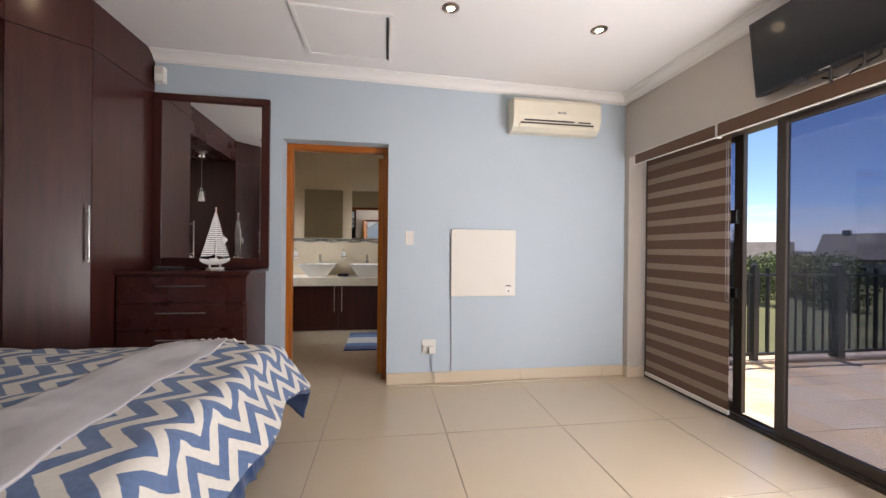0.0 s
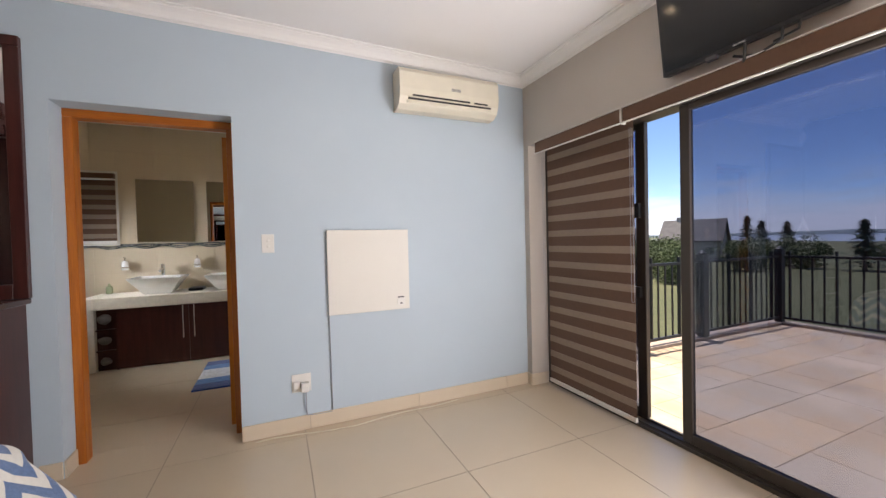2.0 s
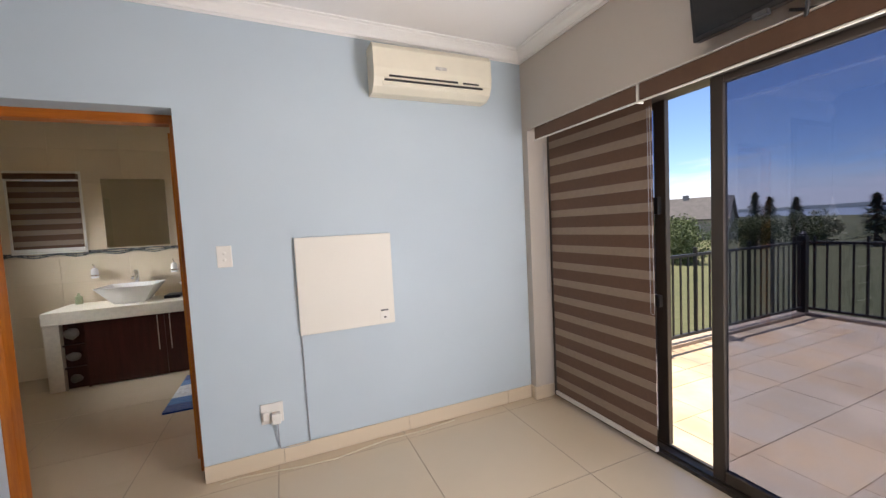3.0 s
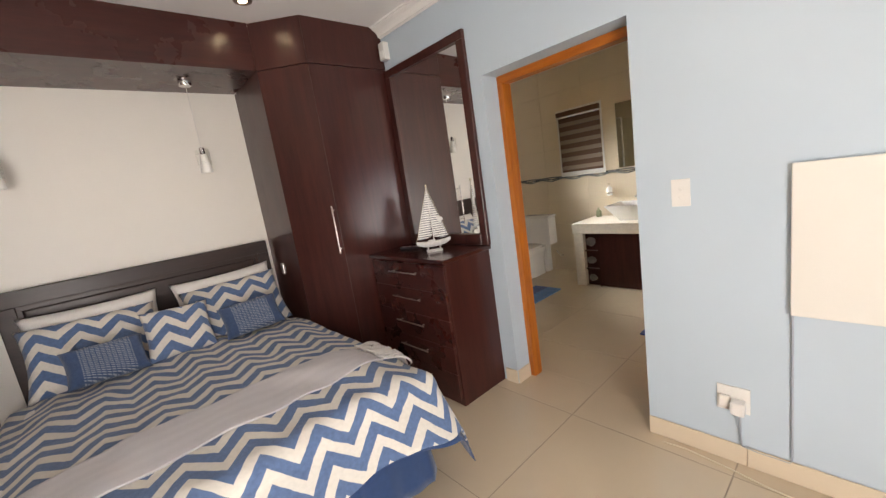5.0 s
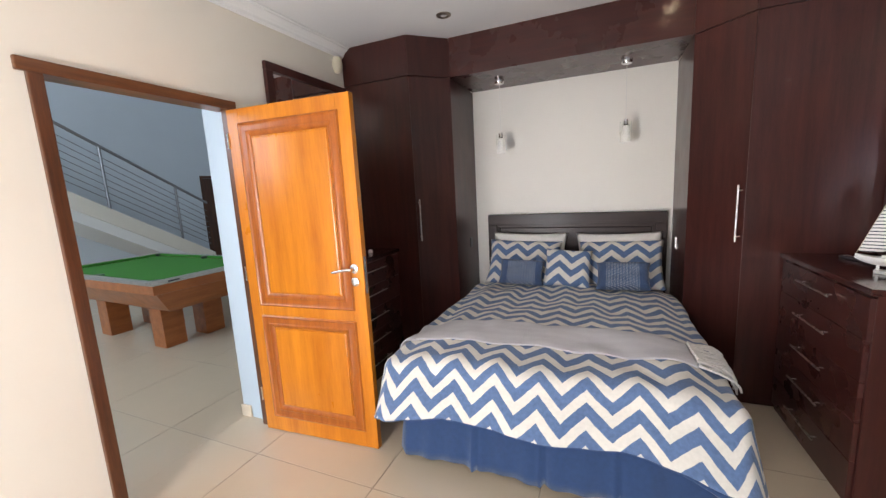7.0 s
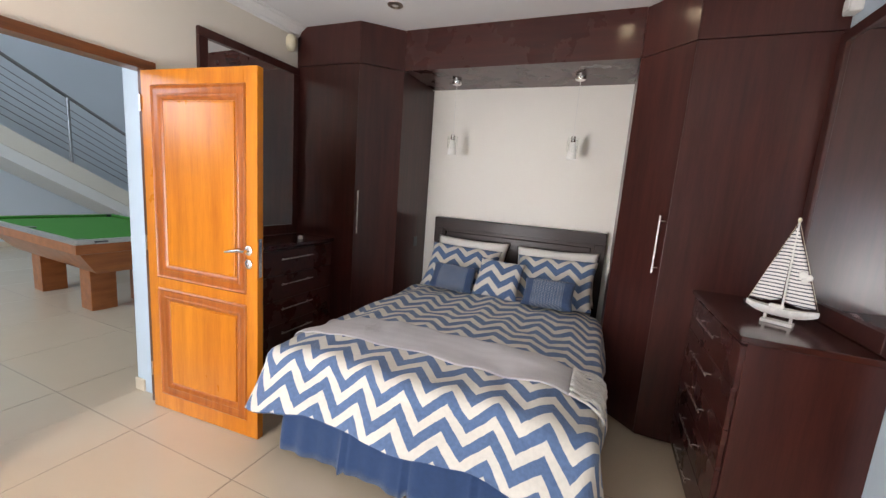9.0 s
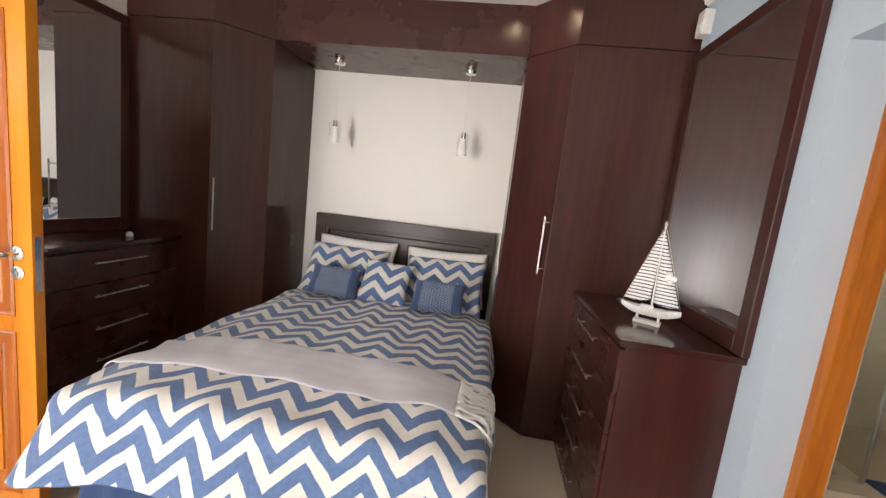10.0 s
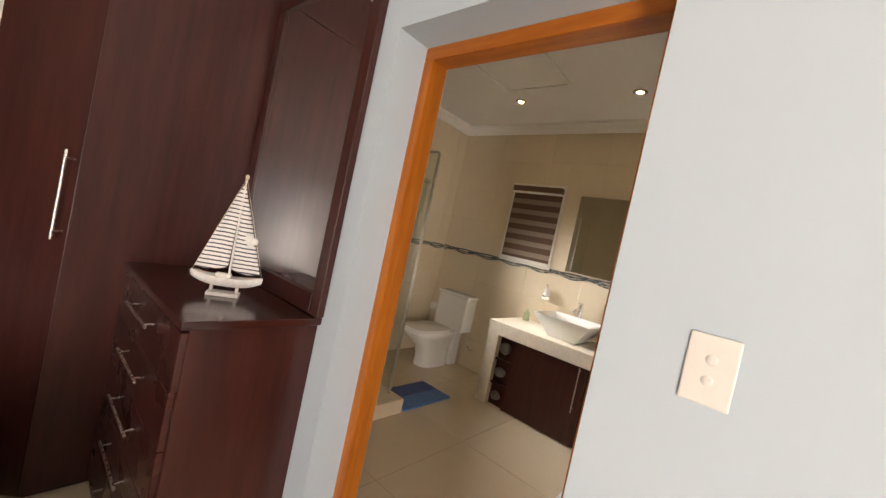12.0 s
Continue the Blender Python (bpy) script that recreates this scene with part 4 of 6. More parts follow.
def duvet():
    half = (BED["y1"] - BED["y0"]) / 2 + DUV["side"]
    length = DUV["x1"] - DUV["x0"] + DUV["foot"]
    bm = bmesh.new()
    grid(bm, 120, 130, lambda u, v: on_bed((2 * u - 1) * half, v * length), lambda u, v: ((2 * u - 1) * half + 5, v * length + 5))
    dv = thing("duvet", (-1.0, 2.31, 0.66), "blue and cream zigzag patterned duvet spread over the bed", "duvet")
    ob = part("cover", bm, M_DUVET, dv, "", 180)
    so = ob.modifiers.new("thickness", "SOLIDIFY")
    so.thickness, so.offset = 0.010, -1

    def under(u, v):
        s = (2 * u - 1) * half
        k = max(0.0, min(1.0, (s - 0.45) / 0.5))
        return on_bed(s * (1 + 0.04 * k), v * (length + 0.075 * k * k), -0.016)
    bm = bmesh.new()
    grid(bm, 100, 100, under)
    ob = part("lining", bm, M_SKIRT, dv, "plain navy cotton underside", 180)
    so = ob.modifiers.new("thickness", "SOLIDIFY")
    so.thickness, so.offset = 0.006, -1


duvet()


def throw():
    half = (BED["y1"] - BED["y0"]) / 2
    t0, t1 = 1.14, 1.445           # near the foot end; slightly askew

    def st(u, v):
        s = -half - 0.24 + u * (2 * half + 0.185)
        t = t0 + v * (t1 - t0) + 0.02 * (0.5 - u) * 1.6 + 0.01 * math.sin(u * 9)
        return s, t
    bm = bmesh.new()
    grid(bm, 110, 26, lambda u, v: on_bed(*st(u, v), 0.010 + 0.004 * math.sin(u * 30 + v * 4)), lambda u, v: (u * 2.2, v * 0.34))
    th = thing("throw", (-0.45, 2.31, 0.68), "grey woven throw with cream tassels laid across the bed", "throw")
    ob = part("cloth", bm, M_THROW, th, "", 180)
    so = ob.modifiers.new("thickness", "SOLIDIFY")
    so.thickness = 0.006
    for k in range(24):
        v = (k + 0.5) / 24
        s, t = st(1.0, v)
        r = random.Random(k)
        pts = []
        for j in range(7):
            q = j / 6
            p = on_bed(s + q * (0.15 + 0.05 * r.random()), t + (r.random() - 0.5) * 0.008 + 0.035 * q * math.sin(k * 1.7) + 0.010 * math.sin(q * 9 + k * 2), 0.014 + 0.012 * r.random())
            pts.append(p)
        bm = bmesh.new()
        tube(bm, pts, [0.0085, 0.0055, 0.0068, 0.006, 0.007, 0.006, 0.0045], 6)
        part("tassel", bm, M_TASSEL, th, smooth=180)


throw()


def pillow(name, m, w, h, t, material, label, category, group="", seed=0, sag=0.0):
    """A stuffed cushion, w wide, h high, t thick, standing in its own xz plane, its front at -y."""
    bm = bmesh.new()
    lay = bm.loops.layers.uv.verify()
    n = 26

    def pt(u, v, side):
        pull = 0.075
        x = u * w / 2 * (1 - pull * (1 - v * v) * abs(u) ** 3)
        z = v * h / 2 * (1 - pull * (1 - u * u) * abs(v) ** 3)
        body = max(0.0, (1 - u ** 4) * (1 - v ** 4)) ** 0.55
        y = side * t / 2 * body
        k = noise.noise(Vector((x * 7 + seed, z * 7, side))) * 0.012 * body
        k += 0.008 * body * noise.noise(Vector((x * 18, z * 18 + seed, side)))
        z -= sag * (1 - u * u) * (0.5 + v / 2) * 0.5
        return Vector((x, y + side * k, z))
    for side in (-1, 1):
        vs = [[bm.verts.new(pt(2 * i / n - 1, 2 * j / n - 1, side)) for j in range(n + 1)] for i in range(n + 1)]
        for i in range(n):
            for j in range(n):
                f = bm.faces.new((vs[i][j], vs[i + 1][j], vs[i + 1][j + 1], vs[i][j + 1]))
                for loop, (a, b) in zip(f.loops, ((i, j), (i + 1, j), (i + 1, j + 1), (i, j + 1))):
                    loop[lay].uv = ((2 * a / n - 1) * w / 2 + (5 if material is M_ZIG else 0), (2 * b / n - 1) * h / 2 + (5 if material is M_ZIG else 0))
    bmesh.ops.remove_doubles(bm, verts=bm.verts, dist=0.0004)
    me = finish(bm, name, 180)
    me.materials.append(material)
    ob = new(name, me)
    ob.matrix_world = m
    return tagged(ob, label, category, group)


def lean(x, y, z, tilt, turn=0.0, roll=0.0):
    """A cushion that faces the foot of the bed (+x) and leans back by tilt degrees."""
    return pose(x, y, z, 0, 0, 90 + turn) @ pose(0, 0, 0, -tilt, roll, 0)


pillow("pillow", lean(-2.095, 1.945, 0.848, 22, 2, 1), 0.69, 0.46, 0.15, M_WHITEC, "plump white cotton pillow leaning on the headboard", "pillow", "white pillows", 1)
pillow("pillow", lean(-2.095, 2.715, 0.845, 22, -2, -1.5), 0.69, 0.46, 0.15, M_WHITEC, "plump white cotton pillow leaning on the headboard", "pillow", "white pillows", 2)
pillow("pillow", lean(-1.950, 1.925, 0.815, 36, 4, 2), 0.66, 0.45, 0.16, M_ZIG, "blue and cream zigzag pillow on the bed", "pillow", "zigzag pillows", 3)
pillow("pillow", lean(-1.950, 2.725, 0.815, 36, -4, -2), 0.66, 0.45, 0.16, M_ZIG, "blue and cream zigzag pillow on the bed", "pillow", "zigzag pillows", 4)
pillow("cushion", lean(-1.735, 2.325, 0.815, 34, 0, 3), 0.37, 0.34, 0.12, M_ZIG, "small square zigzag cushion between the pillows", "cushion", "", 5)
pillow("cushion", lean(-1.665, 1.96, 0.785, 40, 8, 4), 0.37, 0.235, 0.12, M_KNIT, "slate blue cushion with a woven panel", "cushion", "slate blue cushions", 6)
pillow("cushion", lean(-1.645, 2.735, 0.785, 40, -3, -2), 0.38, 0.24, 0.12, M_KNIT, "slate blue cushion with a woven panel", "cushion", "slate blue cushions", 7)


# ---------------------------------------------------------------- lamps
def pendant(y, n):
    p = thing("pendant_lamp", (-1.985, y, 2.437), "white glass pendant lamp with a chrome cap over the bed", "lamp", "bedside pendants")
    bm = bmesh.new()
    lathe(bm, [(0.041, 0.0), (0.041, -0.030), (0.037, -0.036)], (-1.985, y, 2.4365), 28)
    part("ceiling_cup", bm, M_CHROME, p, smooth=40)
    bm = bmesh.new()
    tube(bm, [(-1.985, y, 2.410), (-1.985, y, 1.98)], 0.0022, 6)
    part("cord", bm, M_PLAST, p)
    bm = bmesh.new()
    lathe(bm, [(0.012, 0.0), (0.017, -0.004), (0.0185, -0.045), (0.021, -0.048)], (-1.985, y, 1.985), 20)
    part("cap", bm, M_CHROME, p, smooth=40)
    bm = bmesh.new()
    lathe(bm, [(0.020, 0.0), (0.026, -0.03), (0.036, -0.10), (0.0395, -0.128), (0.036, -0.128), (0.02, -0.02)], (-1.985, y, 1.936), 24)
    part("shade", bm, M_LAMPG, p, smooth=40)
    bm = bmesh.new()
    lathe(bm, [(0.046, 0.0), (0.046, -0.105), (0.0455, -0.105), (0.0455, 0.0)], (-1.985, y, 1.965), 28)
    part("glass_sleeve", bm, M_SLEEVE, p, "clear glass sleeve round the shade", 40).visible_shadow = False


pendant(1.736, 0)
pendant(2.750, 1)


def downlight(x, y, z, group, on=True):
    d = thing("downlight", (x, y, z), "small recessed halogen downlight with a bronzed rim", "lamp", group)
    bm = bmesh.new()
    lathe(bm, [(0.029, 0.0), (0.055, 0.0), (0.053, -0.005), (0.034, -0.012), (0.027, -0.003)], (x, y, z - 0.0005), 28)
    part("rim", bm, M_RIM, d, smooth=40)
    bm = bmesh.new()
    lathe(bm, [(0.0265, 0.0), (0.0265, -0.002), (0.02, -0.003)], (x, y, z - 0.001), 24)
    part("bulb", bm, M_LIGHT if on else M_LAMPG, d, smooth=40)


for x, y, on in ((0.81, 3.04, True), (1.83, 3.075, True), (-1.367, 3.035, True), (-1.25, 1.527, False), (0.83, 1.55, True), (1.87, 1.55, True)):
    downlight(x, y, ceil_at(x), "bedroom downlights", on)
for x, y in ((-1.35, 6.24), (-0.31, 6.25)):
    downlight(x, y, BCEIL, "bathroom downlights")


# ---------------------------------------------------------------- fittings on the walls
def air_conditioner():
    x0, x1, y1, zb, zt = 1.525, 2.33, NORTH - 0.002, 2.25, 2.535
    a = thing("air_conditioner", (1.885, y1, zb), "ivory split air conditioner high on the blue wall", "air conditioner")
    prof = [(p * 0.86, q) for p, q in ((0.0, 0.0), (-0.10, 0.0), (-0.155, 0.028), (-0.185, 0.075), (-0.195, 0.13), (-0.19, 0.25), (-0.16, 0.285), (0.0, 0.29))]

    def slab(xa, xb, pr):
        bm = bmesh.new()
        l = [bm.verts.new((xa, y1 + p, zb + q)) for p, q in pr]
        r = [bm.verts.new((xb, y1 + p, zb + q)) for p, q in pr]
        for i in range(len(pr)):
            j = (i + 1) % len(pr)
            bm.faces.new((l[i], l[j], r[j], r[i]))
        bm.faces.new(l[::-1])
        bm.faces.new(r)
        return bm
    part("housing", slab(x0, x1, prof), M_ACP, a)
    for s in (x0, x1):
        part("end_cap", slab(s - 0.006, s + 0.006, [(p * 1.012, q * 1.008 - 0.001) for p, q in prof]), M_ACP, a)
    part("outlet", B(((x0 + 0.09, y1 - 0.1625, zb + 0.079), (x0 + 0.56, y1 - 0.145, zb + 0.094)), bevel=0.002), M_BLACKP, a, "black air outlet slot")
    part("louvre", B(((x0 + 0.05, y1 - 0.152, zb + 0.030), (x1 - 0.05, y1 - 0.138, zb + 0.058)), bevel=0.006), M_ACP, a)
    part("louvre", B(((x0 + 0.06, y1 - 0.168, zb + 0.069), (x1 - 0.06, y1 - 0.150, zb + 0.078)), bevel=0.002), M_ACP, a)
    part("outlet", B(((x0 + 0.06, y1 - 0.160, zb + 0.0585), (x1 - 0.06, y1 - 0.140, zb + 0.0685)), bevel=0.002), M_BLACKP, a, "black air outlet slot")
    part("display", B(((x1 - 0.21, y1 - 0.1625, zb + 0.079), (x1 - 0.09, y1 - 0.143, zb + 0.092)), bevel=0.002), M_BLACKP, a)
    part("badge", B(((x0 + 0.40, y1 - 0.1712, zb + 0.15), (x0 + 0.475, y1 - 0.1675, zb + 0.17))), M_STEEL, a)


air_conditioner()
ht = thing("panel_heater", (1.30, NORTH, 0.77), "flat ivory wall panel heater on the blue wall", "heater")
part("panel", B(((1.002, NORTH - 0.026, 0.77), (1.598, NORTH - 0.014, 1.37)), bevel=0.005), M_HEATER, ht)
for cx in (1.04, 1.56):
    for cz in (0.81, 1.33):
        bm = bmesh.new()
        lathe(bm, [(0.008, 0), (0.008, -0.016)], (cx, NORTH - 0.0005, cz), 10, Matrix.Rotation(radians(-90), 4, "X"))
        part("spacer", bm, M_PLAST, ht)
part("switch_plate", B(((1.500, NORTH - 0.031, 0.800), (1.560, NORTH - 0.0262, 0.850)), bevel=0.002), M_PLAST, ht)
part("switch", B(((1.522, NORTH - 0.034, 0.812), (1.538, NORTH - 0.0312, 0.822))), M_BLACKP, ht)
part("badge", B(((1.505, NORTH - 0.0275, 0.858), (1.555, NORTH - 0.0262, 0.868))), M_DGREY, ht)
bm = bmesh.new()
tube(bm, [(1.008, NORTH - 0.008, 0.78), (1.010, NORTH - 0.008, 0.45), (1.012, NORTH - 0.008, 0.105), (1.005, NORTH - 0.010, 0.094), (0.90, NORTH - 0.010, 0.093), (0.842, NORTH - 0.012, 0.100), (0.838, NORTH - 0.016, 0.15), (0.838, NORTH - 0.03, 0.27)], 0.004, 8)
part("cable", bm, M_CABLE, ht, "thin pale grey cable", 60)

sw = thing("light_switch", (0.63, NORTH, 1.285), "white double rocker light switch on the blue wall", "switch")
part("plate", B(((0.592, NORTH - 0.006, 1.225), (0.668, NORTH - 0.0005, 1.348)), bevel=0.003), M_PLAST, sw)
for z in (1.268, 1.305):
    bm = bmesh.new()
    lathe(bm, [(0.0092, 0), (0.0092, 0.0015), (0.007, 0.003)], (0.63, NORTH - 0.006, z), 20, Matrix.Rotation(radians(90), 4, "X"))
    part("rocker", bm, M_PLAST, sw, smooth=40)
so_ = thing("wall_socket", (0.81, NORTH, 0.325), "white wall socket with a plug in it", "socket")
part("plate", B(((0.748, NORTH - 0.009, 0.265), (0.872, NORTH - 0.0005, 0.388)), bevel=0.003), M_PLAST, so_)
part("plug", B(((0.805, NORTH - 0.055, 0.27), (0.858, NORTH - 0.0095, 0.335)), bevel=0.010), M_PLAST, so_)
part("plug", B(((0.758, NORTH - 0.028, 0.29), (0.80, NORTH - 0.0095, 0.345)), bevel=0.006), M_PLAST, so_)
bm = bmesh.new()
tube(bm, [(0.52, 3.99, 0.006), (0.62, 4.0, 0.006), (0.80, 3.975, 0.006), (0.95, 3.945, 0.006), (1.15, 3.93, 0.006), (1.32, 3.96, 0.006), (1.5, 3.985, 0.006), (1.75, 3.975, 0.006), (1.98, 4.0, 0.006)], 0.003, 6)
solo("floor_cable", bm, M_BEIGEP, (1.0, 3.97, 0), "thin cream cable lying on the floor tiles", "cable", smooth=60)

sn = thing("alarm_sensor", (-1.36, NORTH, 2.49), "white motion sensor box in the room corner", "sensor")
part("housing", B(((-1.395, NORTH - 0.055, 2.485), (-1.325, NORTH - 0.001, 2.615)), bevel=0.010, seg=3), M_PLAST, sn)
part("lens", B(((-1.386, NORTH - 0.058, 2.50), (-1.334, NORTH - 0.0545, 2.55)), bevel=0.003), M_LAMPG, sn)
s2 = thing("alarm_siren", (-1.32, SOUTH, 2.57), "ivory domed alarm sounder high in the corner", "alarm")
bm = bmesh.new()
lathe(bm, [(0.050, 0.0), (0.052, 0.02), (0.045, 0.045), (0.02, 0.058), (0.004, 0.06)], (-1.325, SOUTH, 2.59), 20, Matrix.Rotation(radians(-90), 4, "X") @ Matrix.Diagonal((0.85, 1.35, 1, 1)))
part("dome", bm, M_BEIGEP, s2, smooth=60)
for yy, k in ((1.3912, 1), (3.1388, -1)):
    t = thing("bedside_switch", (-2.05, yy, 0.98), "small dark switch on the wardrobe side panel", "switch", "bedside switches")
    part("plate", B(((-2.085, min(yy, yy + k * 0.008), 0.94), (-2.02, max(yy, yy + k * 0.008), 1.03)), bevel=0.002), M_DGREY if k > 0 else M_STEEL, t)


def television():
    yc, zc, w, h = 2.315, 2.338, 0.735, 0.435
    m = Matrix.Translation((2.60, yc, zc)) @ pose(0, 0, 0, 0, -7, 0)
    t = thing("television", (2.60, yc, zc), "black flat television on a bracket above the sliding doors", "television")

    def add(name, lo, hi, mat, bev=0.004):
        bm = bmesh.new()
        box(bm, lo, hi, bev, 2, m)
        return part(name, bm, mat, t)
    add("casing", (-0.012, -w / 2, -h / 2), (0.035, w / 2, h / 2), M_BLACKP, 0.006)
    add("screen", (-0.0145, -w / 2 + 0.014, -h / 2 + 0.02), (-0.0115, w / 2 - 0.014, h / 2 - 0.014), M_SCREEN, 0.0)
    add("logo_bar", (-0.0155, -0.025, -h / 2 + 0.006), (-0.0117, 0.025, -h / 2 + 0.012), M_STEEL, 0.0)
    add("bracket", (0.035, -0.11, -0.11), (0.06, 0.11, 0.11), M_IRON)
    add("arm", (0.06, -0.02, -0.03), (0.10, 0.02, 0.03), M_IRON)
    bm = bmesh.new()
    tube(bm, [(2.615, yc - 0.16, zc - h / 2 + 0.01), (2.63, yc - 0.15, zc - h / 2 - 0.04), (2.66, yc - 0.05, zc - h / 2 - 0.055), (2.675, yc + 0.02, zc - h / 2 - 0.03), (2.68, yc + 0.06, zc - h / 2 - 0.01)], 0.006, 8)
    tube(bm, [(2.62, yc - 0.02, zc - h / 2 + 0.0), (2.65, yc, zc - h / 2 - 0.06), (2.682, yc + 0.03, zc - h / 2 - 0.085)], 0.007, 8)
    tube(bm, [(2.615, yc - 0.22, zc - h / 2 + 0.01), (2.645, yc - 0.20, zc - h / 2 - 0.02), (2.675, yc - 0.1, zc - h / 2 - 0.02)], 0.005, 8)
    part("cables", bm, M_BLACKP, t, "loose black cables", 60)
    bm = bmesh.new()
    box(bm, (2.60, yc + 0.09, zc - h / 2 - 0.018), (2.625, yc + 0.14, zc - h / 2 + 0.002), 0.003)
    part("plug", bm, M_DGREY, t)


television()


# ---------------------------------------------------------------- model boat and small things on the dressers
def boat():
    """A toy sailing boat: hull along the local x axis, mast upright."""
    b = thing("model_sailboat", (0, 0, 0), "white wooden model sailboat with striped cloth sails on a stand", "ornament")
    bm = bmesh.new()
    n, L = 16, 0.165
    rings = []
    for i in range(n + 1):
        q = i / n
        s = 2 * q - 1
        wdt = 0.030 * max(0.04, (1 - abs(s) ** 2.6)) ** 0.7
        sheer = 0.072 + 0.014 * s * s
        keel = 0.034 + 0.03 * abs(s) ** 3
        rings.append([bm.verts.new((s * L * (1.0 if s < 0 else 1.05), wdt * a, z)) for a, z in
                      ((-1, sheer), (-0.92, sheer - 0.012), (-0.55, keel + 0.008), (0, keel), (0.55, keel + 0.008), (0.92, sheer - 0.012), (1, sheer))])
    for a, c in zip(rings, rings[1:]):
        for k in range(6):
            bm.faces.new((a[k], a[k + 1], c[k + 1], c[k]))
        bm.faces.new((a[6], a[0], c[0], c[6]))
    bm.faces.new(rings[0])
    bm.faces.new(rings[-1][::-1])
    part("hull", bm, M_WHITEP, b, "white painted hull", 50)
    part("stand", B(((-0.075, -0.028, 0.0), (0.075, 0.028, 0.014)), bevel=0.002), M_WHITEP, b)
    for x in (-0.06, 0.06):
        part("stand_post", B(((x - 0.007, -0.007, 0.0135), (x + 0.007, 0.007, 0.046)), bevel=0.001), M_WHITEP, b)
    part("cabin", B(((-0.05, -0.014, 0.07), (0.02, 0.014, 0.085)), bevel=0.003), M_WHITEP, b)
    bm = bmesh.new()
    tube(bm, [(0.01, 0, 0.07), (0.008, 0, 0.30), (0.006, 0, 0.452)], [0.006, 0.005, 0.004], 10)
    part("mast", bm, M_WHITEP, b, smooth=50)
    bm = bmesh.new()
    lathe(bm, [(0.001, 0.012), (0.008, 0.008), (0.010, 0), (0.008, -0.008), (0.001, -0.012)], (0.006, 0, 0.46), 12)
    part("mast_ball", bm, M_BEIGEP, b, smooth=60)

    def sail(a, c, e, bulge, name):
        a, c, e = Vector(a), Vector(c), Vector(e)
        bm = bmesh.new()
        k = 14
        rows = []
        for i in range(k + 1):
            q = i / k
            lft, rgt = a.lerp(e, q), c.lerp(e, q)
            row = []
            for j in range(9):
                r = j / 8
                p = lft.lerp(rgt, r)
                p.y += bulge * math.sin(math.pi * r) * math.sin(math.pi * min(1, (1 - q) * 1.1)) + 0.003 * math.sin(j * 2.2 + i)
                p.z += -0.010 * math.sin(math.pi * r) * (1 - q) * (1 if i == 0 else 0.4)
                row.append(bm.verts.new(p))
            rows.append(row)
        for x, y in zip(rows, rows[1:]):
            for j in range(8):
                bm.faces.new((x[j], x[j + 1], y[j + 1], y[j]))
        ob = part(name, bm, M_SAIL, b, "navy-striped white cloth sail", 180)
        so = ob.modifiers.new("thickness", "SOLIDIFY")
        so.thickness = 0.0015
    sail((-0.155, 0, 0.098), (-0.002, 0, 0.112), (0.004, 0, 0.44), 0.018, "jib_sail")
    sail((0.016, 0, 0.105), (0.155, 0, 0.098), (0.010, 0, 0.425), -0.016, "main_sail")
    bm = bmesh.new()
    tube(bm, [(-0.16, 0, 0.085), (0.004, 0, 0.452)], 0.0012, 5)
    tube(bm, [(0.165, 0, 0.09), (0.008, 0, 0.452)], 0.0012, 5)
    part("rigging", bm, M_BEIGEP, b)
    bm = bmesh.new()
    for x, z, r in ((0.075, 0.235, 0.022), (0.102, 0.225, 0.018), (0.085, 0.210, 0.016)):
        bmesh.ops.create_icosphere(bm, subdivisions=2, radius=r, matrix=Matrix.Translation((x, -0.022, z)) @ Matrix.Diagonal((1, 0.25, 0.8, 1)))
    part("fish_ornament", bm, M_WHITEP, b, "small white carved fish", 180)
    return b


M_WHITEP = paint("distressed_white_paint", (0.76, 0.75, 0.72), 0.6, 0.12, 0.2, 120, 30)
boat().matrix_world = pose(-0.855, 3.803, 1.0205, 0, 0, 60) @ Matrix.Diagonal((0.73, 1, 1, 1))
rc = thing("remote_control", (-1.2, 3.9, 1.02), "slim dark remote control lying on the dresser", "remote control")
bm = bmesh.new()
box(bm, (-0.09, -0.02, 0.0), (0.09, 0.02, 0.016), 0.006, 2, pose(-1.19, 3.84, 1.021, 0, 0, 18))
part("body", bm, M_DGREY, rc)
bm = bmesh.new()
box(bm, (-0.07, -0.013, 0.0163), (0.07, 0.013, 0.018), 0.0, 2, pose(-1.19, 3.84, 1.021, 0, 0, 18))
part("key_pad", bm, M_STEEL, rc)
bm = bmesh.new()
lathe(bm, [(0.018, 0.0), (0.020, 0.008), (0.017, 0.022), (0.008, 0.03), (0.002, 0.031)], (-1.14, 0.82, 1.021), 16)
solo("knob", bm, M_CERAM, (-1.14, 0.82, 1.021), "small white round knob lying on the dresser", "ornament", smooth=60)

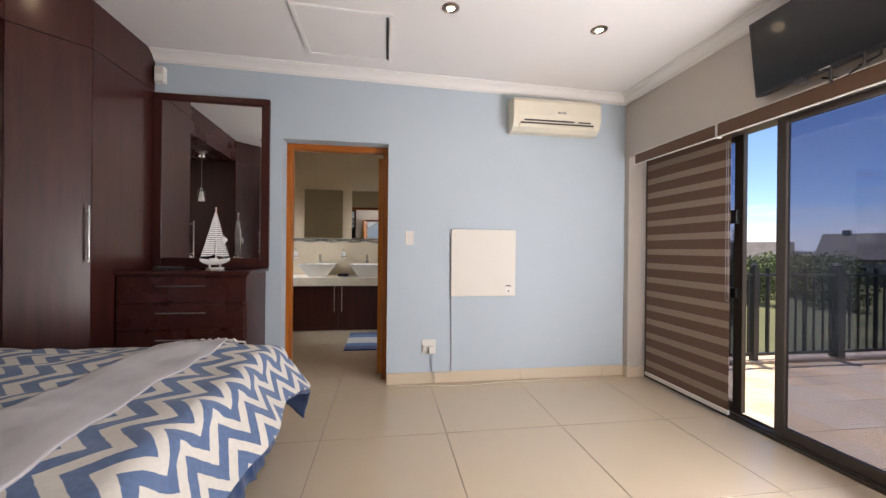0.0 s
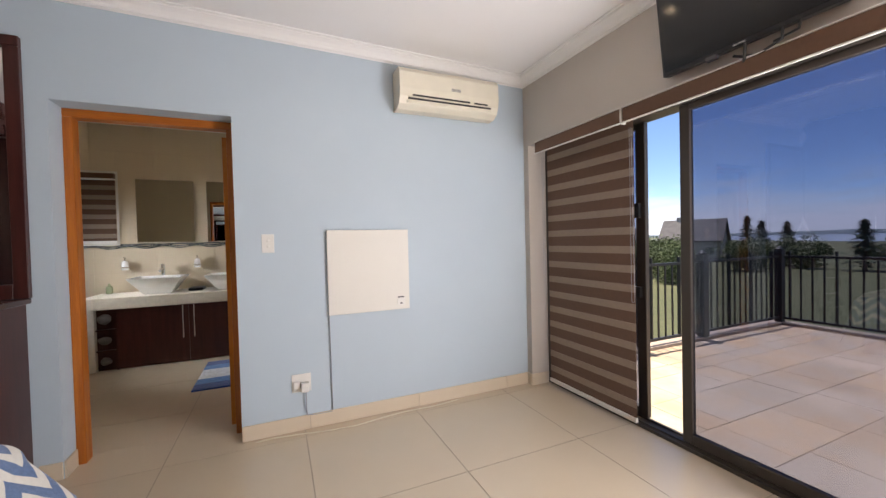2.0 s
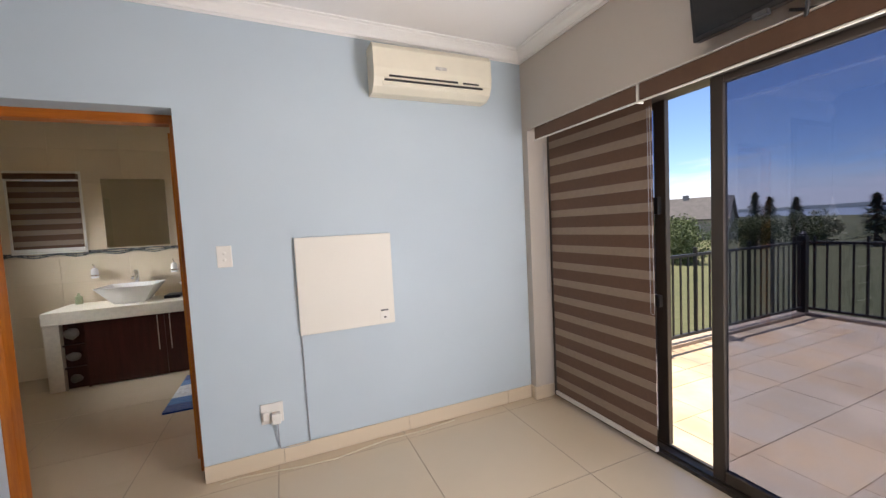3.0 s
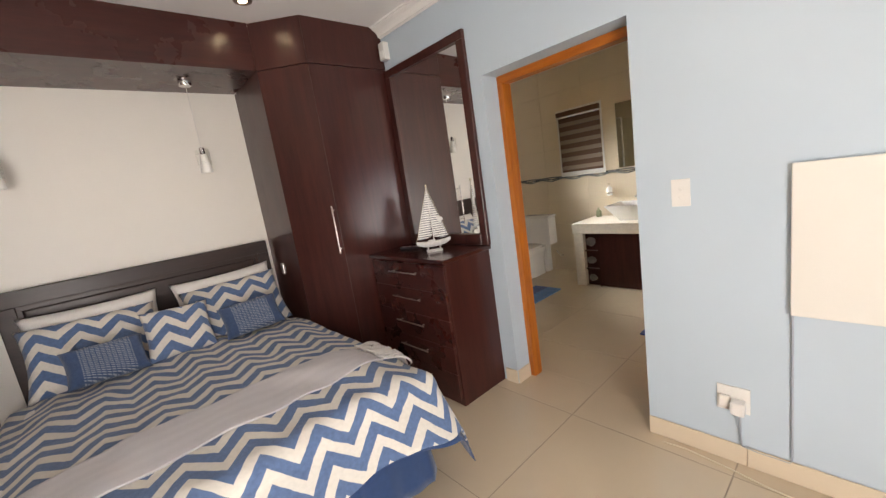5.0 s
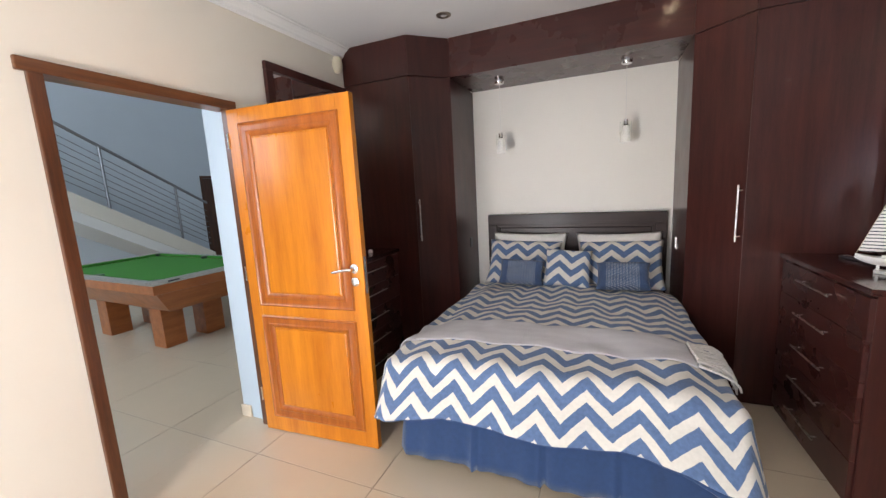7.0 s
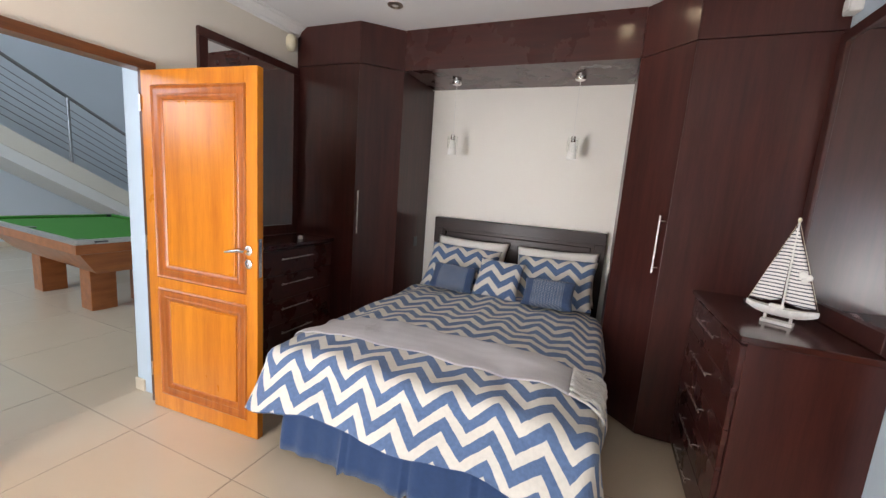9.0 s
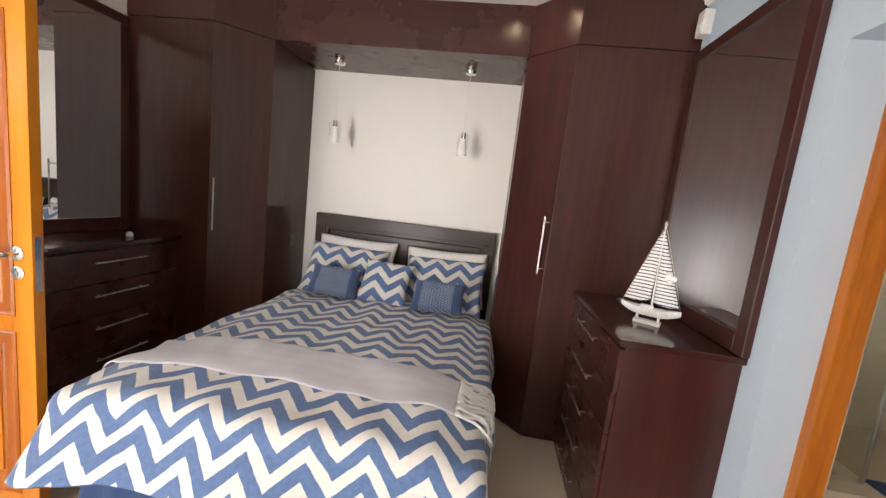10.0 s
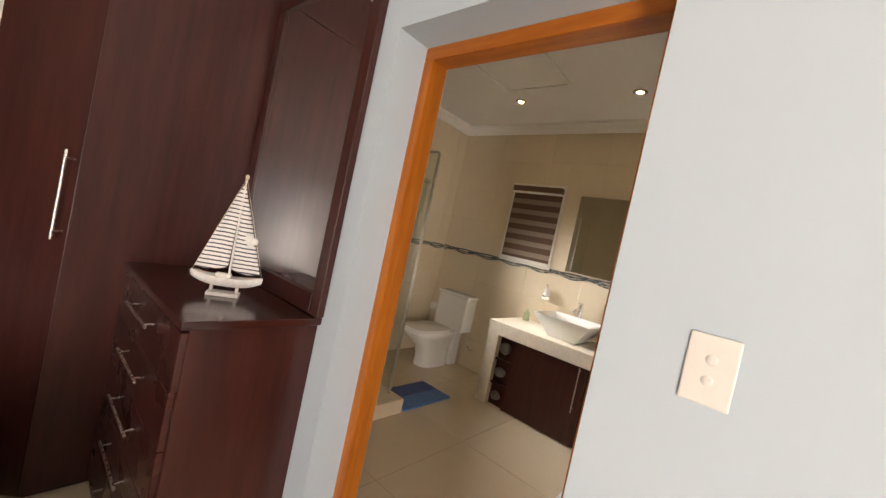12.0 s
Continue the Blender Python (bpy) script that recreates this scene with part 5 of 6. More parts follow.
# ---------------------------------------------------------------- bathroom things
def vanity():
    x0, x1, yf, yb = -1.185, 0.75, 6.30, BY1 - 0.009
    v = thing("vanity", (-0.2, 6.6, 0), "built-in vanity with cream mosaic counter and dark doors", "vanity")
    part("counter", B(((x0 - 0.01, yf - 0.02, 0.645), (x1, yb, 0.765)), bevel=0.006), M_COUNTER, v, "cream mosaic counter")
    part("end_wall", B(((x0, yf - 0.012, 0.0), (x0 + 0.115, yb, 0.655))), M_COUNTER, v)
    part("carcass", B(((x0 + 0.116, yf + 0.05, 0.001), (x1, yb, 0.654))), M_DARK, v)
    part("niche_side", B(((-0.90, yf + 0.005, 0.001), (-0.885, yf + 0.05, 0.654))), M_DARK, v)
    for i, z in enumerate((0.20, 0.42)):
        part("niche_shelf", B(((x0 + 0.117, yf + 0.012, z), (-0.901, yf + 0.0495, z + 0.015))), M_DARK, v)
    for a, b, hx in ((-0.884, -0.245, -0.295), (-0.240, 0.35, -0.19), (0.355, x1, 0.4)):
        d = part("door", B(((a, yf, 0.012), (b, yf + 0.018, 0.648)), bevel=0.002), M_DARK, v)
        bar_handle(d, (hx, yf, 0.30), (hx, yf, 0.62), (0, -1, 0), 0.005, 0.03)
    for z, r in ((0.085, 0.05), (0.30, 0.055), (0.52, 0.06)):
        bm = bmesh.new()
        bmesh.ops.create_icosphere(bm, subdivisions=2, radius=r, matrix=Matrix.Translation((-0.995, yf + 0.022, z + r * 0.7 - 0.02)) @ Matrix.Diagonal((1, 0.42, 0.9, 1)))
        for p in bm.verts:
            p.co += 0.012 * noise.noise_vector(p.co * 30)
        solo("rolled_towel", bm, M_TOWELG, (-0.995, yf + 0.03, z), "grey rolled hand towel in the vanity niche", "towel", "rolled towels", smooth=180)


M_TOWELG = cloth("grey_towel", (0.16, 0.15, 0.15), 250, 0.6)
vanity()


def basin(x):
    b = thing("basin", (x, 6.56, 0.765), "square white ceramic vessel basin on the counter", "basin", "vessel basins")
    bm = bmesh.new()

    def ring(w, d, z):
        return [bm.verts.new((x + sx * w, 6.56 + sy * d, z)) for sx, sy in ((-1, -1), (1, -1), (1, 1), (-1, 1))]
    rs = [ring(0.125, 0.12, 0.766), ring(0.14, 0.13, 0.785), ring(0.247, 0.22, 0.940), ring(0.250, 0.223, 0.950), ring(0.236, 0.208, 0.950), ring(0.13, 0.12, 0.82)]
    for a, c in zip(rs, rs[1:]):
        for k in range(4):
            bm.faces.new((a[k], a[(k + 1) % 4], c[(k + 1) % 4], c[k]))
    bm.faces.new(rs[0][::-1])
    bm.faces.new(rs[-1])
    es = [e for e in bm.edges]
    bmesh.ops.bevel(bm, geom=es, offset=0.006, segments=2, affect="EDGES", profile=0.6)
    part("bowl", bm, M_CERAM, b, smooth=40)
    t = thing("tap", (x - 0.02, 6.80, 0.765), "tall chrome single-lever basin tap", "tap", "basin taps")
    bm = bmesh.new()
    tube(bm, [(x - 0.02, 6.80, 0.766), (x - 0.02, 6.80, 1.06)], 0.022, 16)
    tube(bm, [(x - 0.02, 6.80, 1.03), (x - 0.02, 6.70, 1.025), (x - 0.02, 6.66, 1.005)], 0.014, 12)
    part("spout", bm, M_CHROME, t, smooth=50)
    bm = bmesh.new()
    box(bm, (x - 0.032, 6.75, 1.075), (x - 0.008, 6.82, 1.088), 0.004)
    tube(bm, [(x - 0.02, 6.80, 1.055), (x - 0.02, 6.80, 1.08)], 0.018, 12)
    part("lever", bm, M_CHROME, t, smooth=50)


basin(-0.560)
basin(0.155)
for x in (-0.952, -0.232):
    s = thing("soap_dispenser", (x, BY1 - 0.05, 1.02), "white soap dispenser in a chrome wall ring", "soap dispenser", "wall soap dispensers")
    bm = bmesh.new()
    lathe(bm, [(0.030, 0.0), (0.034, 0.01), (0.032, 0.09), (0.02, 0.105), (0.012, 0.112)], (x, BY1 - 0.055, 1.025), 20)
    part("bottle", bm, M_CERAM, s, smooth=40)
    bm = bmesh.new()
    tube(bm, [(x, BY1 - 0.055, 1.135), (x, BY1 - 0.055, 1.17), (x, BY1 - 0.085, 1.172)], 0.006, 8)
    part("pump", bm, M_CHROME, s, smooth=50)
    bm = bmesh.new()
    lathe(bm, [(0.036, 0.0), (0.042, 0.0), (0.042, 0.012), (0.036, 0.012)], (x, BY1 - 0.055, 1.05), 20)
    tube(bm, [(x, BY1 - 0.02, 1.056), (x, BY1 - 0.008, 1.056)], 0.018, 12)
    part("ring", bm, M_CHROME, s, smooth=50)
bm = bmesh.new()
lathe(bm, [(0.022, 0.0), (0.024, 0.01), (0.024, 0.09), (0.012, 0.105), (0.010, 0.13)], (-0.455, 6.79, 0.766), 18)
solo("lotion_bottle", bm, M_LAMPG, (-0.455, 6.79, 0.766), "slim white lotion bottle behind the basin", "bottle", smooth=40)
bm = bmesh.new()
lathe(bm, [(0.030, 0.0), (0.032, 0.01), (0.030, 0.08), (0.012, 0.09), (0.010, 0.115)], (-1.09, 6.78, 0.766), 18)
solo("hand_soap", bm, M_SOAPG, (-1.09, 6.78, 0.766), "small green soap bottle on the counter", "bottle", smooth=40)
bm = bmesh.new()
box(bm, (-0.28, 6.50, 0.7655), (-0.13, 6.72, 0.80), 0.014, 3)
solo("folded_towel", bm, M_TOWEL, (-0.2, 6.6, 0.7655), "folded black hand towel between the basins", "towel", smooth=40)


def wall_mirror(x0, x1):
    m = thing("bathroom_mirror", ((x0 + x1) / 2, BY1 - 0.01, 1.345), "frameless rectangular mirror on the beige bathroom wall", "mirror", "bathroom mirrors")
    part("glass", B(((x0, BY1 - 0.022, 1.345), (x1, BY1 - 0.017, 2.098)), bevel=0.003, seg=1), M_MIRROR, m)
    part("backing", B(((x0 + 0.03, BY1 - 0.0165, 1.375), (x1 - 0.03, BY1 - 0.0085, 2.068))), M_DGREY, m)


wall_mirror(-0.835, -0.252)
wall_mirror(-0.115, 0.465)


def border():
    """A wavy pebble band set between the tile courses."""
    bm = bmesh.new()
    r = random.Random(4)
    for run in ("north", "west"):
        a, b = (BX0 + 0.01, BX1) if run == "north" else (N2 + 0.02, BY1 - 0.01)
        s = a
        while s < b - 0.02:
            for k in range(3):
                off = 0.014 * math.sin(s * 2 * math.pi / 0.34) * (1, 0.6, -0.2)[k]
                z = 1.308 + (k - 1) * 0.017 + off
                w, h = 0.020 + 0.008 * r.random(), 0.0075
                if run == "north":
                    box(bm, (s, BY1 - 0.0105 - 0.001 * r.random(), z - h), (s + w - 0.002, BY1 - 0.0005, z + h))
                else:
                    box(bm, (BX0 + 0.0005, s, z - h), (BX0 + 0.0105 + 0.001 * r.random(), s + w - 0.002, z + h))
            s += 0.024
    bm.verts.ensure_lookup_table()
    n = Net("pebble_mosaic")
    rnd = n.n("NewGeometry").outputs["Random Per Island"]
    n.set(Base_Color=n.ramp(rnd, (0.0, (0.03, 0.035, 0.035)), (0.6, (0.10, 0.11, 0.115)), (1.0, (0.26, 0.27, 0.26))), Roughness=0.35)
    solo("mosaic_border", bm, n.m, (0, 0, 0), "wavy grey pebble mosaic band round the bathroom wall", "tile border", kind="stuff")


border()


def bath_blind():
    x0, x1, y = -1.58, -1.03, BY1 - 0.009
    w = thing("window_2", (-1.325, BY1, 1.345), "small white-framed bathroom window behind a blind", "window", kind="structure")
    part("window_frame", B(((x0, BY1 + 0.03, 1.345), (x0 + 0.04, BY1 + 0.08, 2.155)), ((x1 - 0.04, BY1 + 0.03, 1.345), (x1, BY1 + 0.08, 2.155)),
                           ((x0 + 0.04, BY1 + 0.03, 1.345), (x1 - 0.04, BY1 + 0.08, 1.40)), ((x0 + 0.04, BY1 + 0.03, 2.13), (x1 - 0.04, BY1 + 0.08, 2.155))), M_PLAST, w)
    p = part("pane", B(((x0 + 0.035, BY1 + 0.05, 1.395), (x1 - 0.035, BY1 + 0.056, 2.135))), M_CLEAR, w)
    p.visible_shadow = False
    part("architrave", B(((x0 - 0.030, y - 0.012, 1.318), (x0 - 0.012, y, 2.180)), ((x1 + 0.012, y - 0.012, 1.318), (x1 + 0.030, y, 2.180)),
                         ((x0 - 0.012, y - 0.012, 2.164), (x1 + 0.012, y, 2.180)), ((x0 - 0.012, y - 0.012, 1.318), (x1 + 0.012, y, 1.334)), bevel=0.002, seg=1), M_PLAST, w, "white window surround")
    b = thing("roller_blind", (-1.325, y, 1.37), "small brown striped day-night blind in the bathroom window", "blind")
    part("cassette", B(((x0 - 0.01, y - 0.06, 2.09), (x1 + 0.01, y, 2.15)), bevel=0.006), M_BLIND, b)
    part("trim", B(((x0 - 0.012, y - 0.062, 2.1505), (x1 + 0.012, y, 2.163)), ((x0 - 0.012, y - 0.062, 2.077), (x1 + 0.012, y, 2.0895)), bevel=0.002, seg=1), M_PLAST, b, "white plastic edging")
    z, k = 2.075, 0
    while z > 1.385:
        h = min((0.062, 0.05)[k % 2], z - 1.37)
        part("band" if k % 2 == 0 else "sheer_band", B(((x0 - 0.006, y - 0.011 - 0.0016 * (k % 2), z - h + 0.0002), (x1 + 0.006, y - 0.010, z - 0.0002))), M_BLIND if k % 2 == 0 else M_SHEER, b)
        z -= h
        k += 1
    part("bottom_bar", B(((x0 - 0.008, y - 0.026, 1.337), (x1 + 0.008, y - 0.002, 1.372)), bevel=0.004), M_PLAST, b)


bath_blind()
sb = thing("roller_blind", (BX0 + 0.02, 6.02, 1.66), "plain olive roller blind half lowered over the shower window", "blind")
part("tube", B(((BX0 + 0.009, 5.70, 1.985), (BX0 + 0.055, 6.35, 2.035)), bevel=0.012, seg=3), M_OLIVE, sb)
part("cloth", B(((BX0 + 0.022, 5.71, 1.665), (BX0 + 0.024, 6.34, 1.99))), M_OLIVE, sb)
part("bottom_bar", B(((BX0 + 0.016, 5.705, 1.65), (BX0 + 0.030, 6.345, 1.668)), bevel=0.003), M_OLIVE, sb)
w3 = thing("window_3", (BX0, 6.02, 1.33), "white-framed shower window with daylight behind it", "window", kind="structure")
part("window_frame", B(((BX0 - 0.10, 5.72, 1.33), (BX0 - 0.05, 5.76, 1.98)), ((BX0 - 0.10, 6.29, 1.33), (BX0 - 0.05, 6.33, 1.98)), ((BX0 - 0.10, 5.76, 1.33), (BX0 - 0.05, 6.29, 1.37)),
                       ((BX0 - 0.10, 5.76, 1.94), (BX0 - 0.05, 6.29, 1.98)), ((BX0 - 0.10, 5.76, 1.60), (BX0 - 0.05, 6.29, 1.63))), M_PLAST, w3)
part("pane", B(((BX0 - 0.078, 5.75, 1.36), (BX0 - 0.072, 6.30, 1.95))), M_CLEAR, w3).visible_shadow = False


def toilet():
    cx, yb = -1.985, BY1 - 0.012
    t = thing("toilet", (cx, 6.45, 0), "white ceramic close-coupled toilet with its lid closed", "toilet")
    bm = bmesh.new()
    rings = []
    for w, f, bk, z in ((0.115, 6.30, 6.72, 0.0), (0.11, 6.30, 6.72, 0.10), (0.115, 6.26, 6.72, 0.22), (0.165, 6.12, 6.72, 0.33), (0.185, 6.06, 6.72, 0.385), (0.18, 6.07, 6.72, 0.40)):
        rg = []
        for k in range(24):
            a = 2 * math.pi * k / 24
            c, s = math.cos(a), math.sin(a)
            px = cx + w * math.copysign(abs(c) ** 0.6, c)
            py = (f + bk) / 2 + (bk - f) / 2 * math.copysign(abs(s) ** 0.65, s)
            rg.append(bm.verts.new((px, py, z)))
        rings.append(rg)
    for a, b in zip(rings, rings[1:]):
        for k in range(24):
            bm.faces.new((a[k], a[(k + 1) % 24], b[(k + 1) % 24], b[k]))
    bm.faces.new(rings[0][::-1])
    bm.faces.new(rings[-1])
    part("bowl", bm, M_CERAM, t, smooth=60)

    def slab(z0, z1, w, f, bk):
        bm = bmesh.new()
        pts = []
        for k in range(28):
            a = 2 * math.pi * k / 28
            c, s = math.cos(a), math.sin(a)
            pts.append((cx + w * math.copysign(abs(c) ** 0.5, c), (f + bk) / 2 + (bk - f) / 2 * math.copysign(abs(s) ** 0.5, s)))
        prism(bm, pts, z0, z1, 0.004)
        return bm
    part("seat", slab(0.402, 0.42, 0.188, 6.05, 6.60), M_CERAM, t, smooth=40)
    part("lid", slab(0.422, 0.44, 0.186, 6.055, 6.60), M_CERAM, t, smooth=40)
    part("cistern", B(((cx - 0.215, 6.68, 0.40), (cx + 0.215, yb, 0.785)), bevel=0.02, seg=3), M_CERAM, t, smooth=40)
    part("cistern_lid", B(((cx - 0.225, 6.67, 0.786), (cx + 0.225, yb, 0.82)), bevel=0.01, seg=3), M_CERAM, t, smooth=40)
    part("pan_back", B(((cx - 0.13, 6.70, 0.0), (cx + 0.13, yb - 0.05, 0.40)), bevel=0.02, seg=2), M_CERAM, t, smooth=40)
    part("button", B(((cx - 0.02, 6.76, 0.8195), (cx + 0.02, 6.80, 0.826)), bevel=0.002), M_CHROME, t)
    v = thing("stop_valve", (-1.70, yb, 0.22), "small chrome stop valve on the wall beside the toilet", "valve")
    bm = bmesh.new()
    tube(bm, [(-1.70, yb + 0.003, 0.22), (-1.70, yb - 0.06, 0.22), (-1.76, yb - 0.07, 0.30)], 0.009, 8)
    part("pipe", bm, M_CHROME, v, smooth=50)
    h = thing("paper_holder", (-2.32, yb, 0.62), "chrome toilet paper holder on the bathroom wall", "paper holder")
    bm = bmesh.new()
    tube(bm, [(-2.40, yb + 0.003, 0.56), (-2.40, yb - 0.05, 0.56), (-2.28, yb - 0.05, 0.56)], 0.007, 8)
    part("arm", bm, M_CHROME, h, smooth=50)
    bm = bmesh.new()
    tube(bm, [(-2.385, yb - 0.05, 0.56), (-2.285, yb - 0.05, 0.56)], 0.045, 20)
    part("roll", bm, M_WHITEC, h, smooth=50)


toilet()


def bath_mat(name, x0, y0, cols, w, d, along, label):
    """A tufted mat of coloured bands."""
    t = thing(name, (x0 + w / 2, y0 + d / 2, 0.0005), label, "bath mat")
    k = len(cols)
    for i, c in enumerate(cols):
        bm = bmesh.new()
        if along == "y":
            xa, xb, ya, yb = x0, x0 + w, y0 + d * i / k, y0 + d * (i + 1) / k
        else:
            xa, xb, ya, yb = x0 + w * i / k, x0 + w * (i + 1) / k, y0, y0 + d
        grid(bm, 20, 12, lambda u, v: Vector((xa + u * (xb - xa), ya + v * (yb - ya), 0.016 + 0.004 * noise.noise(Vector((u * 14, v * 9, i))))))
        g = bmesh.ops.extrude_face_region(bm, geom=bm.faces[:])
        for v in g["geom"]:
            if isinstance(v, bmesh.types.BMVert):
                v.co.z = 0.001
        part("band", bm, c, t, smooth=60)


bath_mat("bath_mat", -0.045, 5.20, [M_BATHMAT, M_BATHMATM, M_BATHMATL, M_BATHMATL, M_BATHMATM, M_BATHMAT], 0.62, 0.90, "y", "blue and white banded bath mat before the vanity")
bath_mat("bath_mat", -1.63, 5.45, [M_BATHMAT, M_BATHMAT, M_BATHMATM, M_BATHMATM], 0.36, 0.58, "x", "deep blue tufted bath mat beside the shower")


def shower():
    s = thing("shower", (-1.85, 4.9, 0), "shower enclosure of clear glass on a low tiled kerb", "shower")
    part("kerb", B(((-1.45, N2 + 0.021, 0.0005), (-1.27, 5.415, 0.115)), ((BX0 + 0.009, 5.285, 0.0005), (-1.45, 5.415, 0.115)), bevel=0.006), M_SKTILE, s, "cream tiled kerb")
    part("glass_panel", B(((-1.395, 4.95, 0.117), (-1.387, 5.365, 2.05))), M_CLEAR, s, "clear glass panel")
    part("glass_panel", B(((BX0 + 0.01, 5.355, 0.117), (-1.396, 5.363, 2.05))), M_CLEAR, s, "clear glass panel")
    part("post", B(((-1.40, 5.350, 0.116), (-1.382, 5.371, 2.055)), bevel=0.003), M_STEEL, s)
    part("handle", B(((-1.375, 5.0, 0.95), (-1.36, 5.02, 1.25)), ((-1.386, 5.0, 0.96), (-1.375, 5.02, 0.975)), ((-1.386, 5.0, 1.225), (-1.375, 5.02, 1.24)), bevel=0.003), M_STEEL, s)
    part("shelf", B(((-2.40, 5.285, 1.03), (-2.15, 5.353, 1.045)), bevel=0.003), M_STEEL, s)
    bm = bmesh.new()
    tube(bm, [(-1.40, 5.359, 2.06), (BX0 + 0.01, 5.359, 2.06)], 0.010, 10)
    part("top_rail", bm, M_STEEL, s, smooth=50)


shower()
bm = B(((-1.38, 5.42, BCEIL - 0.012), (-1.355, 6.02, BCEIL - 0.001)), ((-0.78, 5.42, BCEIL - 0.012), (-0.755, 6.02, BCEIL - 0.001)),
       ((-1.355, 5.42, BCEIL - 0.012), (-0.78, 5.445, BCEIL - 0.001)), ((-1.355, 5.995, BCEIL - 0.012), (-0.78, 6.02, BCEIL - 0.001)))
bh = thing("ceiling_hatch", (-1.07, 5.72, BCEIL), "white bathroom ceiling hatch with a thin frame", "hatch")
part("frame", bm, M_CORN, bh)

# ---------------------------------------------------------------- hall things


def pool_table():
    """Local: length along y, its middle at the origin."""
    L, W, top = 2.25, 1.27, 0.83
    t = thing("pool_table", (0, 0, 0), "red-brown veneered pool table with green baize and silver edge", "pool table")
    bm = bmesh.new()

    def ring(w, l, z):
        return [bm.verts.new((sx * w, sy * l, z)) for sx, sy in ((-1, -1), (1, -1), (1, 1), (-1, 1))]
    rs = [ring(W / 2 - 0.24, L / 2 - 0.24, 0.46), ring(W / 2 - 0.20, L / 2 - 0.20, 0.50), ring(W / 2 - 0.05, L / 2 - 0.05, 0.69), ring(W / 2 - 0.012, L / 2 - 0.012, 0.70), ring(W / 2 - 0.012, L / 2 - 0.012, 0.785)]
    for a, b in zip(rs, rs[1:]):
        for k in range(4):
            bm.faces.new((a[k], a[(k + 1) % 4], b[(k + 1) % 4], b[k]))
    bm.faces.new(rs[0][::-1])
    bm.faces.new(rs[-1])
    part("cabinet", bm, M_POOL, t)
    part("bed", B(((-W / 2 + 0.09, -L / 2 + 0.09, 0.7855), (W / 2 - 0.09, L / 2 - 0.09, 0.795))), M_BAIZE, t, "green baize playing bed")
    for lo, hi in (((-W / 2, -L / 2, 0.7855), (W / 2, -L / 2 + 0.045, top)), ((-W / 2, L / 2 - 0.045, 0.7855), (W / 2, L / 2, top)),
                   ((-W / 2, -L / 2 + 0.046, 0.7855), (-W / 2 + 0.045, L / 2 - 0.046, top)), ((W / 2 - 0.045, -L / 2 + 0.046, 0.7855), (W / 2, L / 2 - 0.046, top))):
        part("rail", B((lo, hi), bevel=0.008), M_STEEL, t, "silver-edged rail")
    q = 0.10
    for lo, hi in (((-W / 2 + q, -L / 2 + 0.046, 0.7955), (W / 2 - q, -L / 2 + 0.09, 0.826)), ((-W / 2 + q, L / 2 - 0.09, 0.7955), (W / 2 - q, L / 2 - 0.046, 0.826)),
                   ((-W / 2 + 0.046, -L / 2 + q, 0.7955), (-W / 2 + 0.09, -0.06, 0.826)), ((-W / 2 + 0.046, 0.06, 0.7955), (-W / 2 + 0.09, L / 2 - q, 0.826)),
                   ((W / 2 - 0.09, -L / 2 + q, 0.7955), (W / 2 - 0.046, -0.06, 0.826)), ((W / 2 - 0.09, 0.06, 0.7955), (W / 2 - 0.046, L / 2 - q, 0.826))):
        part("cushion", B((lo, hi), bevel=0.01), M_BAIZE, t, "green baize cushion")
    for px in (-1, 1):
        for py in (-1, 0, 1):
            bm = bmesh.new()
            lathe(bm, [(0.05, 0.0), (0.052, 0.03), (0.042, 0.032)], (px * (W / 2 - 0.075), py * (L / 2 - 0.075), 0.7955), 16)
            part("pocket", bm, M_BLACKP, t, smooth=40)
    for px in (-1, 1):
        for py in (-1, 1):
            bm = bmesh.new()
            box(bm, (px * 0.22 - 0.11, py * 0.56 - 0.21, 0.0), (px * 0.22 + 0.11, py * 0.56 + 0.01, 0.46), 0.006)
            part("leg", bm, M_POOL, t)
    part("badge", B(((W / 2 - 0.24, L / 2 - 0.0005, 0.80), (W / 2 - 0.14, L / 2 + 0.002, 0.815))), M_DGREY, t)
    return t


pool_table().matrix_world = pose(-1.23, -2.20, 0, 0, 0, -3)


